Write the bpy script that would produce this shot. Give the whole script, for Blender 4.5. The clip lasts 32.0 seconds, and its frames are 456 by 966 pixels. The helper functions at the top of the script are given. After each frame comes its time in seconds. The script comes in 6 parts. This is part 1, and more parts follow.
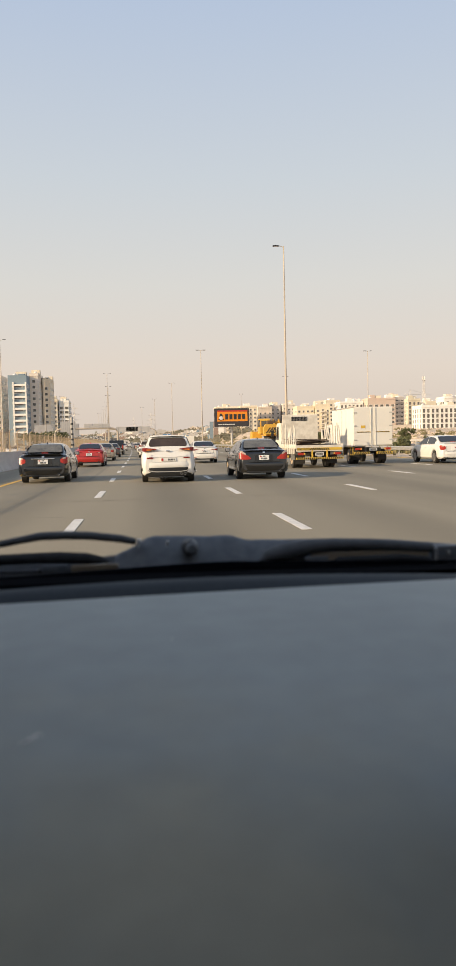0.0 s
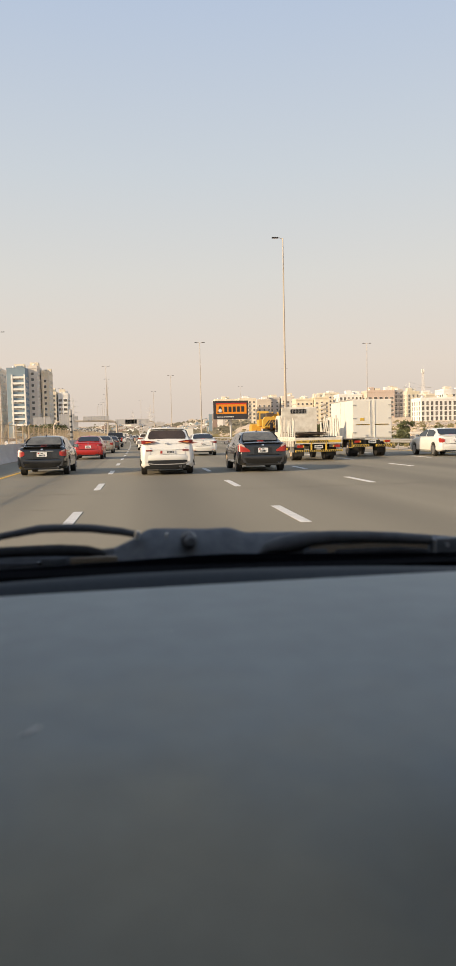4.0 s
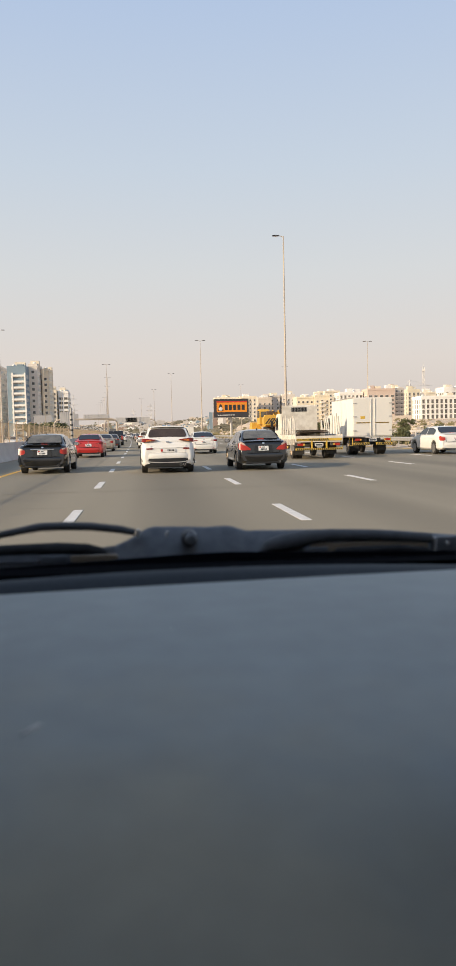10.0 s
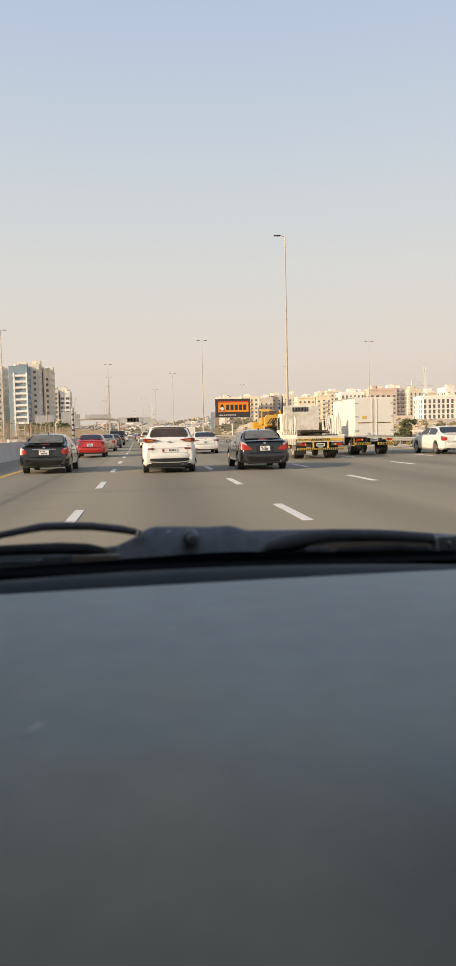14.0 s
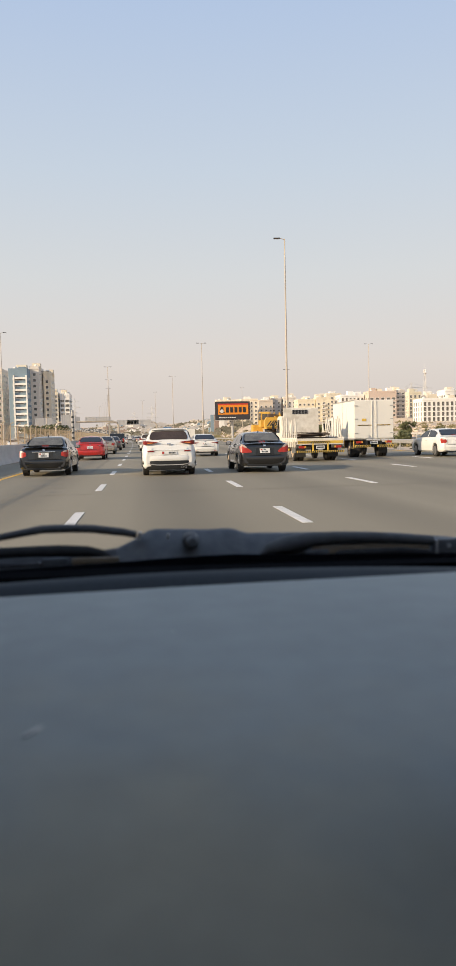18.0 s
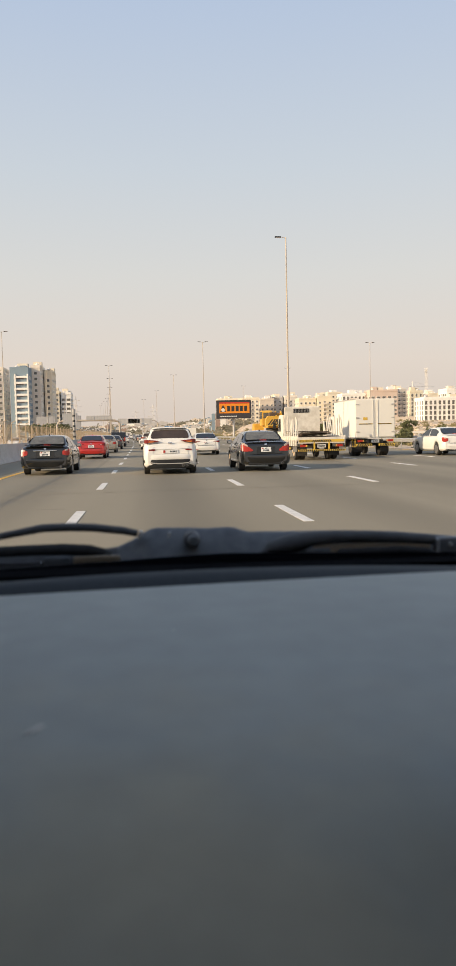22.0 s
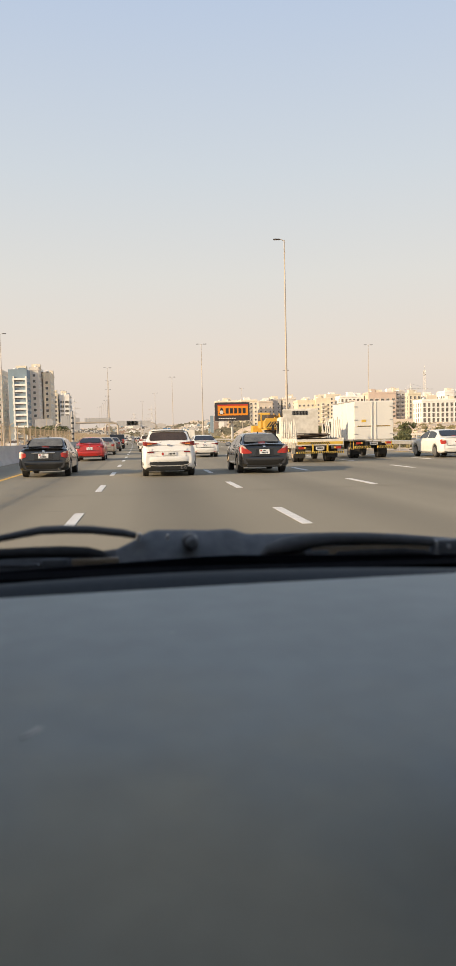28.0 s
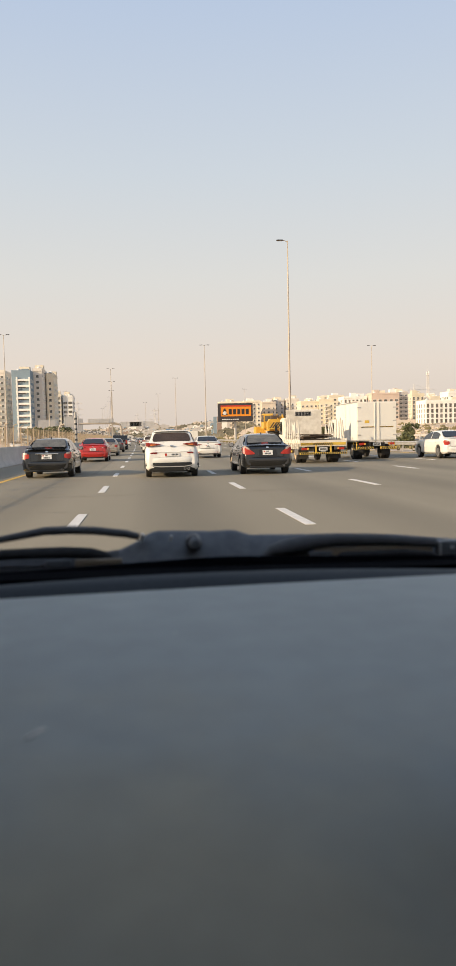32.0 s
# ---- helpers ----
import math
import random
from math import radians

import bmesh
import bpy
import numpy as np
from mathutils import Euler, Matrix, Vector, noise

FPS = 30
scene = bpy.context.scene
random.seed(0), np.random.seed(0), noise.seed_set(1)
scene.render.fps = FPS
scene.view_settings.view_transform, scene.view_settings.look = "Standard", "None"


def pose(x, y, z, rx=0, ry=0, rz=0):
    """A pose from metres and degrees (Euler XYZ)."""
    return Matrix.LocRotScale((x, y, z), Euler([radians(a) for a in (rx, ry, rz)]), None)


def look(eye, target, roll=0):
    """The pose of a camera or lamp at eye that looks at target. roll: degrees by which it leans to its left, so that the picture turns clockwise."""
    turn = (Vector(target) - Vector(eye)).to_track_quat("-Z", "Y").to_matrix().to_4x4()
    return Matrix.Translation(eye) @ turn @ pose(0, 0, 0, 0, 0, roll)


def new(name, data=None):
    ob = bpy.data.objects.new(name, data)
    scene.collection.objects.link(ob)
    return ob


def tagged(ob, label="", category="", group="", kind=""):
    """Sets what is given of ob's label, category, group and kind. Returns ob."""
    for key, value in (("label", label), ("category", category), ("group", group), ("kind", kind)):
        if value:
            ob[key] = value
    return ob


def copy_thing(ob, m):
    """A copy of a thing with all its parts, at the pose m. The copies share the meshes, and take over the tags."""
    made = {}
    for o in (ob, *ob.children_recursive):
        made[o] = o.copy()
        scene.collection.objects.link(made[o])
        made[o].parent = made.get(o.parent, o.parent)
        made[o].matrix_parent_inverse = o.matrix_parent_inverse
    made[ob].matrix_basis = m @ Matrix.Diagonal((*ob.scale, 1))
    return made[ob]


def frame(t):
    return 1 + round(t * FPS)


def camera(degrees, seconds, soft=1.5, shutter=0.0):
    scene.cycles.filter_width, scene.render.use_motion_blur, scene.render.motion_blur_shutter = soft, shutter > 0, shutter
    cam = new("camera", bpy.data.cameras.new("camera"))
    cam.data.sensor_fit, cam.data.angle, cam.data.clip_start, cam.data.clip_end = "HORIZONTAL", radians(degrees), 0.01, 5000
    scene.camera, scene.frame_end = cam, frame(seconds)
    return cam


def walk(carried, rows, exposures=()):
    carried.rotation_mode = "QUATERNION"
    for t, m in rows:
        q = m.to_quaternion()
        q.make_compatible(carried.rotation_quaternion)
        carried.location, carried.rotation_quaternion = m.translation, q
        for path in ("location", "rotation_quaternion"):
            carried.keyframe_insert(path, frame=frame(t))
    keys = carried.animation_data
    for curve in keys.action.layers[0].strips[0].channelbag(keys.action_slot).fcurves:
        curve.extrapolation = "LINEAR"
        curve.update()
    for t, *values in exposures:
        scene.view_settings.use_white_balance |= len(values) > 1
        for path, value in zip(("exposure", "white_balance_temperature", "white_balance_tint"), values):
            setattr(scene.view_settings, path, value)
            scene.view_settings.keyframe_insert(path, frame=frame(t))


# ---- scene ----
# The camera rides behind the windscreen of a car; the car is the place that stands still, with the traffic round it.
# x: to the right, y: along the road, z: up. The eye is the origin of x and y.
F = 1230.0
EYE = (0.0, 0.0, 1.36)
cam = camera(2 * math.degrees(math.atan(370 / F)), 32.0, soft=1.15)
cam.data.dof.use_dof, cam.data.dof.focus_distance, cam.data.dof.aperture_fstop = True, 45.0, 11.0


SQUAT = 0.14  # degrees by which the car stands nose-down on its springs


def aim(dx, dy, lean=0.0):
    """The eye's turn: dx, dy are small shakes of the mount, in thousandths of the lens's length."""
    yaw = -6.05 + math.degrees(dx / F)
    tilt = 90 - 3.72 - SQUAT + math.degrees(dy / F)
    turn = Euler((radians(tilt), 0, radians(yaw))).to_matrix().to_4x4()
    return Matrix.Translation(EYE) @ turn @ pose(0, 0, 0, 0, 0, -1.25 + lean)


SHAKE = [(0, -2, 16), (0.5, -5.5, 24), (1, -7, 10), (1.5, -7.5, 9.5), (2, -8, 9), (2.5, -8, 6), (3, -7, 5), (3.5, -5, 4),
         (5.5, -1, 4), (6, -5, 5), (6.5, -6, 6), (7, -3, 2.5), (7.5, -1.5, 2.5), (8, -4, -1.5), (8.5, -5, 2), (9, -3, 1),
         (9.5, -3, 3), (10, -2.5, 1), (10.5, -2, 1.5), (11, 0, 1.5), (11.5, 0, -2.5), (12, -1, 2), (12.5, -1, 0), (13, 0, 0),
         (13.5, 0, 1.5), (14, 0, 1), (14.5, -1, 2.5), (16.5, -1.5, 4.5), (17, -1.5, 3), (17.5, -0.5, 3), (18, -0.5, 5),
         (18.5, -0.5, 3), (19, -1.5, 2), (19.5, 1.5, -2.5), (20, 5.5, 2), (20.5, 7.5, 2), (21, 5, 3.5), (21.5, 2, 6),
         (22, 1.5, 3), (22.5, 1.5, 3), (23, 4, 3.3), (23.5, 3.5, 3.2), (24, 4.5, 5.5), (24.5, 6.5, 4), (26.5, 1, 2.3),
         (27, 1.5, 4.5), (27.5, 0, 8.3), (28, -1, 6.5), (28.5, -4.5, 3.8), (29, -4, 5), (29.5, -4.3, 8), (30, -3, 6.5),
         (30.5, 2, 3.3), (31, 1.5, 6), (31.5, 2.5, 7.5), (32, 4, 8)]
walk(cam, [(t, aim(dx, dy)) for t, dx, dy in SHAKE], [
    (0, 0.18, 6600, 10), (3, 0.18, 6600, 10), (6, 0.18, 6550, 10), (8, 0.18, 6200, 10), (10, 0.18, 6150, 10), (11.5, 0.18, 6250, 10), (13, 0.18, 6600, 10),
    (14.5, 0.18, 6450, 10), (17, 0.18, 6150, 10), (19, 0.18, 6150, 10), (21, 0.18, 6480, 10), (23, 0.18, 6400, 10), (24, 0.19, 6180, 10),
    (27, 0.26, 6580, 10), (28, 0.26, 6600, 10), (29, 0.23, 6400, 10), (30, 0.23, 6200, 10), (32, 0.24, 6520, 10)])

# ---- world and sun ----
SUN_WAY = Vector((0.86, 0.37, -0.35)).normalized()
world = bpy.data.worlds.new("dusty_sky")
scene.world = world
world.use_nodes = True
wt = world.node_tree
wt.nodes.clear()
sky = wt.nodes.new("ShaderNodeTexSky")
sky.sky_type, sky.sun_disc = "NISHITA", False
sky.sun_elevation = math.asin(-SUN_WAY.z)
sky.sun_rotation = math.atan2(-SUN_WAY.x, -SUN_WAY.y)
sky.air_density, sky.dust_density, sky.ozone_density = 1.0, 4.0, 1.0
dim = wt.nodes.new("ShaderNodeMix")
dim.data_type, dim.blend_type = "RGBA", "MULTIPLY"
dim.inputs[0].default_value = 1.0
wt.links.new(sky.outputs[0], dim.inputs[6])
dim.inputs[7].default_value = (0.09, 0.09, 0.09, 1)
geo = wt.nodes.new("ShaderNodeTexCoord")
sep = wt.nodes.new("ShaderNodeSeparateXYZ")
wt.links.new(geo.outputs["Generated"], sep.inputs[0])
ramp = wt.nodes.new("ShaderNodeValToRGB")
wt.links.new(sep.outputs[2], ramp.inputs[0])
el = ramp.color_ramp.elements
el[0].position, el[0].color = 0.0, (0.77, 0.66, 0.57, 1)
el[1].position, el[1].color = 1.0, (0.27, 0.38, 0.60, 1)
for p, c in ((0.09, (0.84, 0.735, 0.64)), (0.20, (0.77, 0.755, 0.715)), (0.32, (0.66, 0.715, 0.765)), (0.50, (0.51, 0.615, 0.79))):
    e = el.new(p)
    e.color = (*c, 1)
haze = wt.nodes.new("ShaderNodeMix")
haze.data_type = "RGBA"
haze.inputs[0].default_value = 0.88
wt.links.new(dim.outputs[2], haze.inputs[6])
wt.links.new(ramp.outputs[0], haze.inputs[7])
bg = wt.nodes.new("ShaderNodeBackground")
bg.inputs[1].default_value = 0.88
wt.links.new(haze.outputs[2], bg.inputs[0])
wo = wt.nodes.new("ShaderNodeOutputWorld")
wt.links.new(bg.outputs[0], wo.inputs[0])
sun_data = bpy.data.lights.new("sun", "SUN")
sun_data.energy, sun_data.angle, sun_data.color = 5.0, radians(0.8), (1.0, 0.79, 0.53)
sun = new("sun", sun_data)
sun.matrix_world = look((-60, -30, 40), Vector((-60, -30, 40)) + SUN_WAY)


# ---- materials ----
def mat(name, col, rough=0.5, metal=0.0, var=0.12, scale=2.0, fine=40.0, bump=0.0, coat=0.0, spec=0.5, stretch=(1, 1, 1), grain=None, glow=None, tint=None, pieces=0.0):
    m = bpy.data.materials.new(name)
    m.use_nodes = True
    n, l = m.node_tree.nodes, m.node_tree.links
    b = n["Principled BSDF"]
    b.inputs["Roughness"].default_value, b.inputs["Metallic"].default_value = rough, metal
    b.inputs["Coat Weight"].default_value, b.inputs["Coat Roughness"].default_value = coat, 0.08
    b.inputs["Specular IOR Level"].default_value = spec
    co = n.new("ShaderNodeTexCoord")
    mp = n.new("ShaderNodeMapping")
    mp.inputs["Scale"].default_value = stretch
    l.new(co.outputs["Object"], mp.inputs[0])
    big, small = n.new("ShaderNodeTexNoise"), n.new("ShaderNodeTexNoise")
    for t, s, d in ((big, scale, 4), (small, fine, 3)):
        t.inputs["Scale"].default_value, t.inputs["Detail"].default_value = s, d
        l.new(mp.outputs[0], t.inputs["Vector"])
    if grain:
        l.new(co.outputs["Object"], small.inputs["Vector"])
    add = n.new("ShaderNodeMath")
    l.new(big.outputs[0], add.inputs[0])
    l.new(small.outputs[0], add.inputs[1])
    fac = n.new("ShaderNodeMapRange")
    fac.inputs[1].default_value, fac.inputs[2].default_value = 0.7, 1.3
    l.new(add.outputs[0], fac.inputs[0])
    mix = n.new("ShaderNodeMix")
    mix.data_type = "RGBA"
    l.new(fac.outputs[0], mix.inputs[0])
    other = tint or col
    mix.inputs[6].default_value = (*[c * (1 - var) for c in col], 1)
    mix.inputs[7].default_value = (*[min(1, c * (1 + var)) for c in other], 1)
    out = mix.outputs[2]
    if pieces:
        info = n.new("ShaderNodeObjectInfo")
        rng = n.new("ShaderNodeMapRange")
        rng.inputs[3].default_value, rng.inputs[4].default_value = 1 - pieces, 1 + pieces
        l.new(info.outputs["Random"], rng.inputs[0])
        hsv = n.new("ShaderNodeHueSaturation")
        l.new(rng.outputs[0], hsv.inputs["Value"])
        l.new(out, hsv.inputs["Color"])
        out = hsv.outputs[0]
    l.new(out, b.inputs["Base Color"])
    if bump:
        bp = n.new("ShaderNodeBump")
        bp.inputs["Strength"].default_value, bp.inputs["Distance"].default_value = bump, 0.02
        l.new(small.outputs[0], bp.inputs["Height"])
        l.new(bp.outputs[0], b.inputs["Normal"])
    if glow:
        b.inputs["Emission Color"].default_value = (*col, 1)
        b.inputs["Emission Strength"].default_value = glow
    return m


ASPHALT = mat("asphalt", (0.212, 0.182, 0.127), 0.85, var=0.13, scale=0.22, fine=45, bump=0.12, tint=(0.256, 0.221, 0.157), stretch=(1.6, 0.03, 1), grain=True)


def worn_lanes(m, first, pitch):
    """Darker, oily bands along the middle of each lane, worn unevenly."""
    n, l = m.node_tree.nodes, m.node_tree.links
    b = n["Principled BSDF"]
    colour = b.inputs["Base Color"].links[0].from_socket
    co, sp = n.new("ShaderNodeTexCoord"), n.new("ShaderNodeSeparateXYZ")
    l.new(co.outputs["Object"], sp.inputs[0])
    off, turn, cosine = n.new("ShaderNodeMath"), n.new("ShaderNodeMath"), n.new("ShaderNodeMath")
    off.operation, turn.operation, cosine.operation = "SUBTRACT", "MULTIPLY", "COSINE"
    off.inputs[1].default_value, turn.inputs[1].default_value = first, math.tau / pitch
    l.new(sp.outputs[0], off.inputs[0])
    l.new(off.outputs[0], turn.inputs[0])
    l.new(turn.outputs[0], cosine.inputs[0])
    patch = n.new("ShaderNodeTexNoise")
    patch.inputs["Scale"].default_value = 0.08
    l.new(co.outputs["Object"], patch.inputs["Vector"])
    both = n.new("ShaderNodeMath")
    both.operation = "MULTIPLY"
    l.new(cosine.outputs[0], both.inputs[0])
    l.new(patch.outputs[0], both.inputs[1])
    rng = n.new("ShaderNodeMapRange")
    rng.inputs[1].default_value, rng.inputs[2].default_value, rng.inputs[3].default_value, rng.inputs[4].default_value = -0.1, 0.55, 1.03, 0.76
    l.new(both.outputs[0], rng.inputs[0])
    hsv = n.new("ShaderNodeHueSaturation")
    l.new(rng.outputs[0], hsv.inputs["Value"])
    l.new(colour, hsv.inputs["Color"])
    l.new(hsv.outputs[0], b.inputs["Base Color"])


worn_lanes(ASPHALT, 0.62, 3.58)
ASPHALT_OLD = mat("asphalt_shoulder", (0.115, 0.112, 0.108), 0.9, var=0.2, scale=0.4, fine=22, bump=0.3, stretch=(1, 0.1, 1))
SKID = mat("tyre_marked_asphalt", (0.199, 0.171, 0.121), 0.8, var=0.15, scale=1.5, fine=30)
ROAD_WHITE = mat("road_paint_white", (0.66, 0.63, 0.58), 0.6, var=0.2, scale=5, fine=60, bump=0.1)
ROAD_YELLOW = mat("road_paint_yellow", (0.72, 0.42, 0.04), 0.6, var=0.15, scale=2, fine=50)
SAND = mat("sand", (0.50, 0.39, 0.27), 0.95, var=0.25, scale=0.05, fine=0.9, bump=0.5, tint=(0.60, 0.47, 0.34))
RUBBLE = mat("stony_rubble", (0.30, 0.245, 0.18), 0.95, var=0.3, scale=0.3, fine=3, tint=(0.40, 0.33, 0.25))
PYLON = mat("galvanised_lattice", (0.62, 0.59, 0.55), 0.7, var=0.06)
CONCRETE = mat("concrete", (0.44, 0.42, 0.39), 0.85, var=0.15, scale=0.7, fine=14, bump=0.2, pieces=0.07)
FENCE = mat("fence_steel", (0.50, 0.38, 0.24), 0.6, var=0.15, scale=2, fine=20, tint=(0.40, 0.31, 0.21))
GALV = mat("galvanised_steel", (0.50, 0.48, 0.45), 0.45, metal=0.55, var=0.14, scale=3, fine=30)
POLE = mat("lamp_pole_paint", (0.46, 0.39, 0.31), 0.5, var=0.12, scale=0.6, fine=12)
DARK = mat("dark_plastic", (0.012, 0.013, 0.014), 0.6, var=0.2, scale=3, fine=30)
RUBBER = mat("tyre_rubber", (0.018, 0.017, 0.016), 0.85, var=0.25, scale=6, fine=40, bump=0.3, tint=(0.035, 0.032, 0.028))
RIM = mat("alloy_rim", (0.42, 0.41, 0.40), 0.35, metal=0.8, var=0.12, scale=6)
RIM_DUST = mat("dusty_rim", (0.52, 0.40, 0.27), 0.7, metal=0.0, var=0.15, scale=6)
GLASS = mat("tinted_glass", (0.018, 0.018, 0.018), 0.06, var=0.1, scale=4, spec=0.6)
# Opaque panes: grey and brown stand for lit cabins seen through the glass.
GLASS_GREY = mat("grey_painted_cabin_glass", (0.125, 0.118, 0.098), 0.22, var=0.45, scale=3.5, spec=0.4)
GLASS_BROWN = mat("brown_painted_cabin_glass", (0.060, 0.044, 0.034), 0.12, var=0.3, scale=3, spec=0.5)
DARK_LENS = mat("smoked_red_lens", (0.20, 0.014, 0.010), 0.2, var=0.2, scale=8, coat=0.2, spec=0.3)
RED_LENS = mat("red_lamp_lens", (0.38, 0.030, 0.016), 0.3, var=0.2, scale=8, coat=0.2, spec=0.3)
AMBER_LENS = mat("amber_lamp_lens", (0.62, 0.19, 0.04), 0.3, var=0.15, scale=8, coat=0.2, spec=0.3)
CLEAR_LENS = mat("clear_lamp_lens", (0.46, 0.34, 0.28), 0.25, var=0.1, scale=8, coat=0.3, spec=0.4)
CHROME = mat("chrome", (0.62, 0.61, 0.60), 0.2, metal=1.0, var=0.08, scale=5)
PLATE = mat("number_plate_white", (0.70, 0.69, 0.66), 0.5, var=0.06, scale=9)
INK = mat("dark_ink", (0.03, 0.03, 0.03), 0.6, var=0.1)
WHITE_PAINT = mat("white_car_paint", (0.76, 0.74, 0.69), 0.3, var=0.04, scale=1.2, coat=0.7)
BLACK_PAINT = mat("black_car_paint", (0.008, 0.0085, 0.009), 0.14, var=0.15, scale=1.2, coat=0.8, spec=0.5, tint=(0.014, 0.0135, 0.013))
GREY_PAINT = mat("grey_car_paint", (0.062, 0.060, 0.060), 0.32, metal=0.4, var=0.1, scale=1.2, coat=0.7)
SILVER_PAINT = mat("champagne_car_paint", (0.42, 0.36, 0.29), 0.35, metal=0.5, var=0.08, scale=1.2, coat=0.6)
RED_PAINT = mat("red_car_paint", (0.46, 0.022, 0.016), 0.3, var=0.08, scale=1.2, coat=0.8)
TRUCK_WHITE = mat("white_truck_panel", (0.80, 0.77, 0.70), 0.5, var=0.05, scale=0.7, fine=8, tint=(0.76, 0.72, 0.64))
DIRTY_WHITE = mat("chipped_cream_paint", (0.64, 0.58, 0.48), 0.7, var=0.13, scale=1.1, fine=5, tint=(0.70, 0.66, 0.58))
HAZARD_Y = mat("hazard_yellow", (0.66, 0.43, 0.06), 0.5, var=0.1, scale=3)
CRANE_Y = mat("crane_yellow", (0.66, 0.37, 0.05), 0.55, var=0.18, scale=1.2, fine=10)
RUST = mat("rusty_steel", (0.10, 0.07, 0.05), 0.8, var=0.3, scale=3, fine=18)
LEAF = mat("desert_shrub_leaf", (0.085, 0.105, 0.035), 0.7, var=0.4, scale=1.5, fine=9, tint=(0.14, 0.14, 0.06))
DRY = mat("dry_grass", (0.30, 0.23, 0.12), 0.9, var=0.3, scale=2, fine=8, tint=(0.22, 0.20, 0.09))
# Distance haze is mixed into the far foliage and dark car colours.
HAZED_GREEN = mat("foliage_with_painted_haze", (0.15, 0.145, 0.10), 0.9, var=0.35, scale=0.05, fine=0.6, tint=(0.22, 0.20, 0.15))
FAR_DARK = mat("far_hazy_car_paint", (0.13, 0.13, 0.135), 0.5, var=0.3, scale=0.1)
FAR_PALE = mat("far_pale_car_paint", (0.55, 0.53, 0.50), 0.5, var=0.15, scale=0.1)
BARK = mat("bark", (0.16, 0.12, 0.08), 0.9, var=0.3, scale=4, bump=0.5)
BOARD_DARK = mat("billboard_dark", (0.045, 0.040, 0.042), 0.5, var=0.08)
BOARD_ORANGE = mat("billboard_orange", (0.80, 0.27, 0.015), 0.5, var=0.05)
BOARD_RED = mat("billboard_red", (0.62, 0.045, 0.02), 0.5, var=0.05)
BOARD_BACK = mat("billboard_back_panel", (0.47, 0.455, 0.44), 0.7, var=0.1, scale=0.4)
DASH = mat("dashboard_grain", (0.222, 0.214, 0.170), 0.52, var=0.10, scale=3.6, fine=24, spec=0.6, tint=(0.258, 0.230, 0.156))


def paint_window_light(m, y0, y1, near, far):
    """Window light painted into the colour: cooler along the glass, warmer towards the seats."""
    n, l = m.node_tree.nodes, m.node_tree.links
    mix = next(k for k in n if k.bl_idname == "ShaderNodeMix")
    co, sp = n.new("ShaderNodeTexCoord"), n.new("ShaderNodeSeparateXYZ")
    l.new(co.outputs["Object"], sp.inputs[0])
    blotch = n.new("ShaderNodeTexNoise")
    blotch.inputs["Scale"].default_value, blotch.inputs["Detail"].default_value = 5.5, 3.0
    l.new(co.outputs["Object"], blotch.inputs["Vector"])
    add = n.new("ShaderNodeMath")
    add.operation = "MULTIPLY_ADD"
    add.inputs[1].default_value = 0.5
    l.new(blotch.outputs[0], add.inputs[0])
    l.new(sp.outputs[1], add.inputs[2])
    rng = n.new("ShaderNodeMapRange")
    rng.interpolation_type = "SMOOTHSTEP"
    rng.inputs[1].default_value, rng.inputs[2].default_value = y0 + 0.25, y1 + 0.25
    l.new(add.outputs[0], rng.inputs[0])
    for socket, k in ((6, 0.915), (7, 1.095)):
        light_mix = n.new("ShaderNodeMix")
        light_mix.data_type = "RGBA"
        light_mix.inputs[6].default_value, light_mix.inputs[7].default_value = (*[c * k for c in near], 1), (*[c * k for c in far], 1)
        l.new(rng.outputs[0], light_mix.inputs[0])
        l.new(light_mix.outputs[2], mix.inputs[socket])


# The pad's cool-to-warm change of light goes into its base colour.
paint_window_light(DASH, 0.26, 0.60, (0.378, 0.320, 0.205), (0.272, 0.290, 0.262))
DASH_LIP = mat("dashboard_lip", (0.047, 0.050, 0.050), 0.7, var=0.12, scale=5, fine=150, spec=0.3)
WIPER = mat("wiper_black", (0.098, 0.095, 0.092), 0.65, var=0.2, scale=8, fine=60, spec=0.3)
BLADE = mat("wiper_rubber", (0.042, 0.040, 0.038), 0.8, var=0.2, scale=8, fine=60, spec=0.15)
COWL = mat("weathered_cowl_plastic", (0.118, 0.122, 0.124), 0.55, var=0.2, scale=9, fine=60, tint=(0.142, 0.141, 0.138))
FRIT = mat("black_ceramic_band", (0.0025, 0.0025, 0.0035), 0.9, var=0.2, spec=0.05)
CABIN = mat("grey_cabin_trim", (0.10, 0.10, 0.10), 0.85, var=0.1, scale=3)
BEIGE_BODY = mat("own_car_paint", (0.30, 0.22, 0.14), 0.4, var=0.06, scale=1, coat=0.6)
WALL_TONES = {
    "cream": (0.77, 0.68, 0.53), "yellow": (0.74, 0.655, 0.49), "white": (0.82, 0.79, 0.73), "beige": (0.64, 0.55, 0.45),
    "pink": (0.62, 0.49, 0.40), "grey": (0.52, 0.48, 0.44), "brown": (0.30, 0.22, 0.18), "stone": (0.74, 0.67, 0.58), "blue": (0.22, 0.29, 0.34), "haze": (0.50, 0.47, 0.44)}
WALLS = {k: mat("render_" + k, c, 0.85, var=0.08, scale=0.15, fine=1.5) for k, c in WALL_TONES.items()}
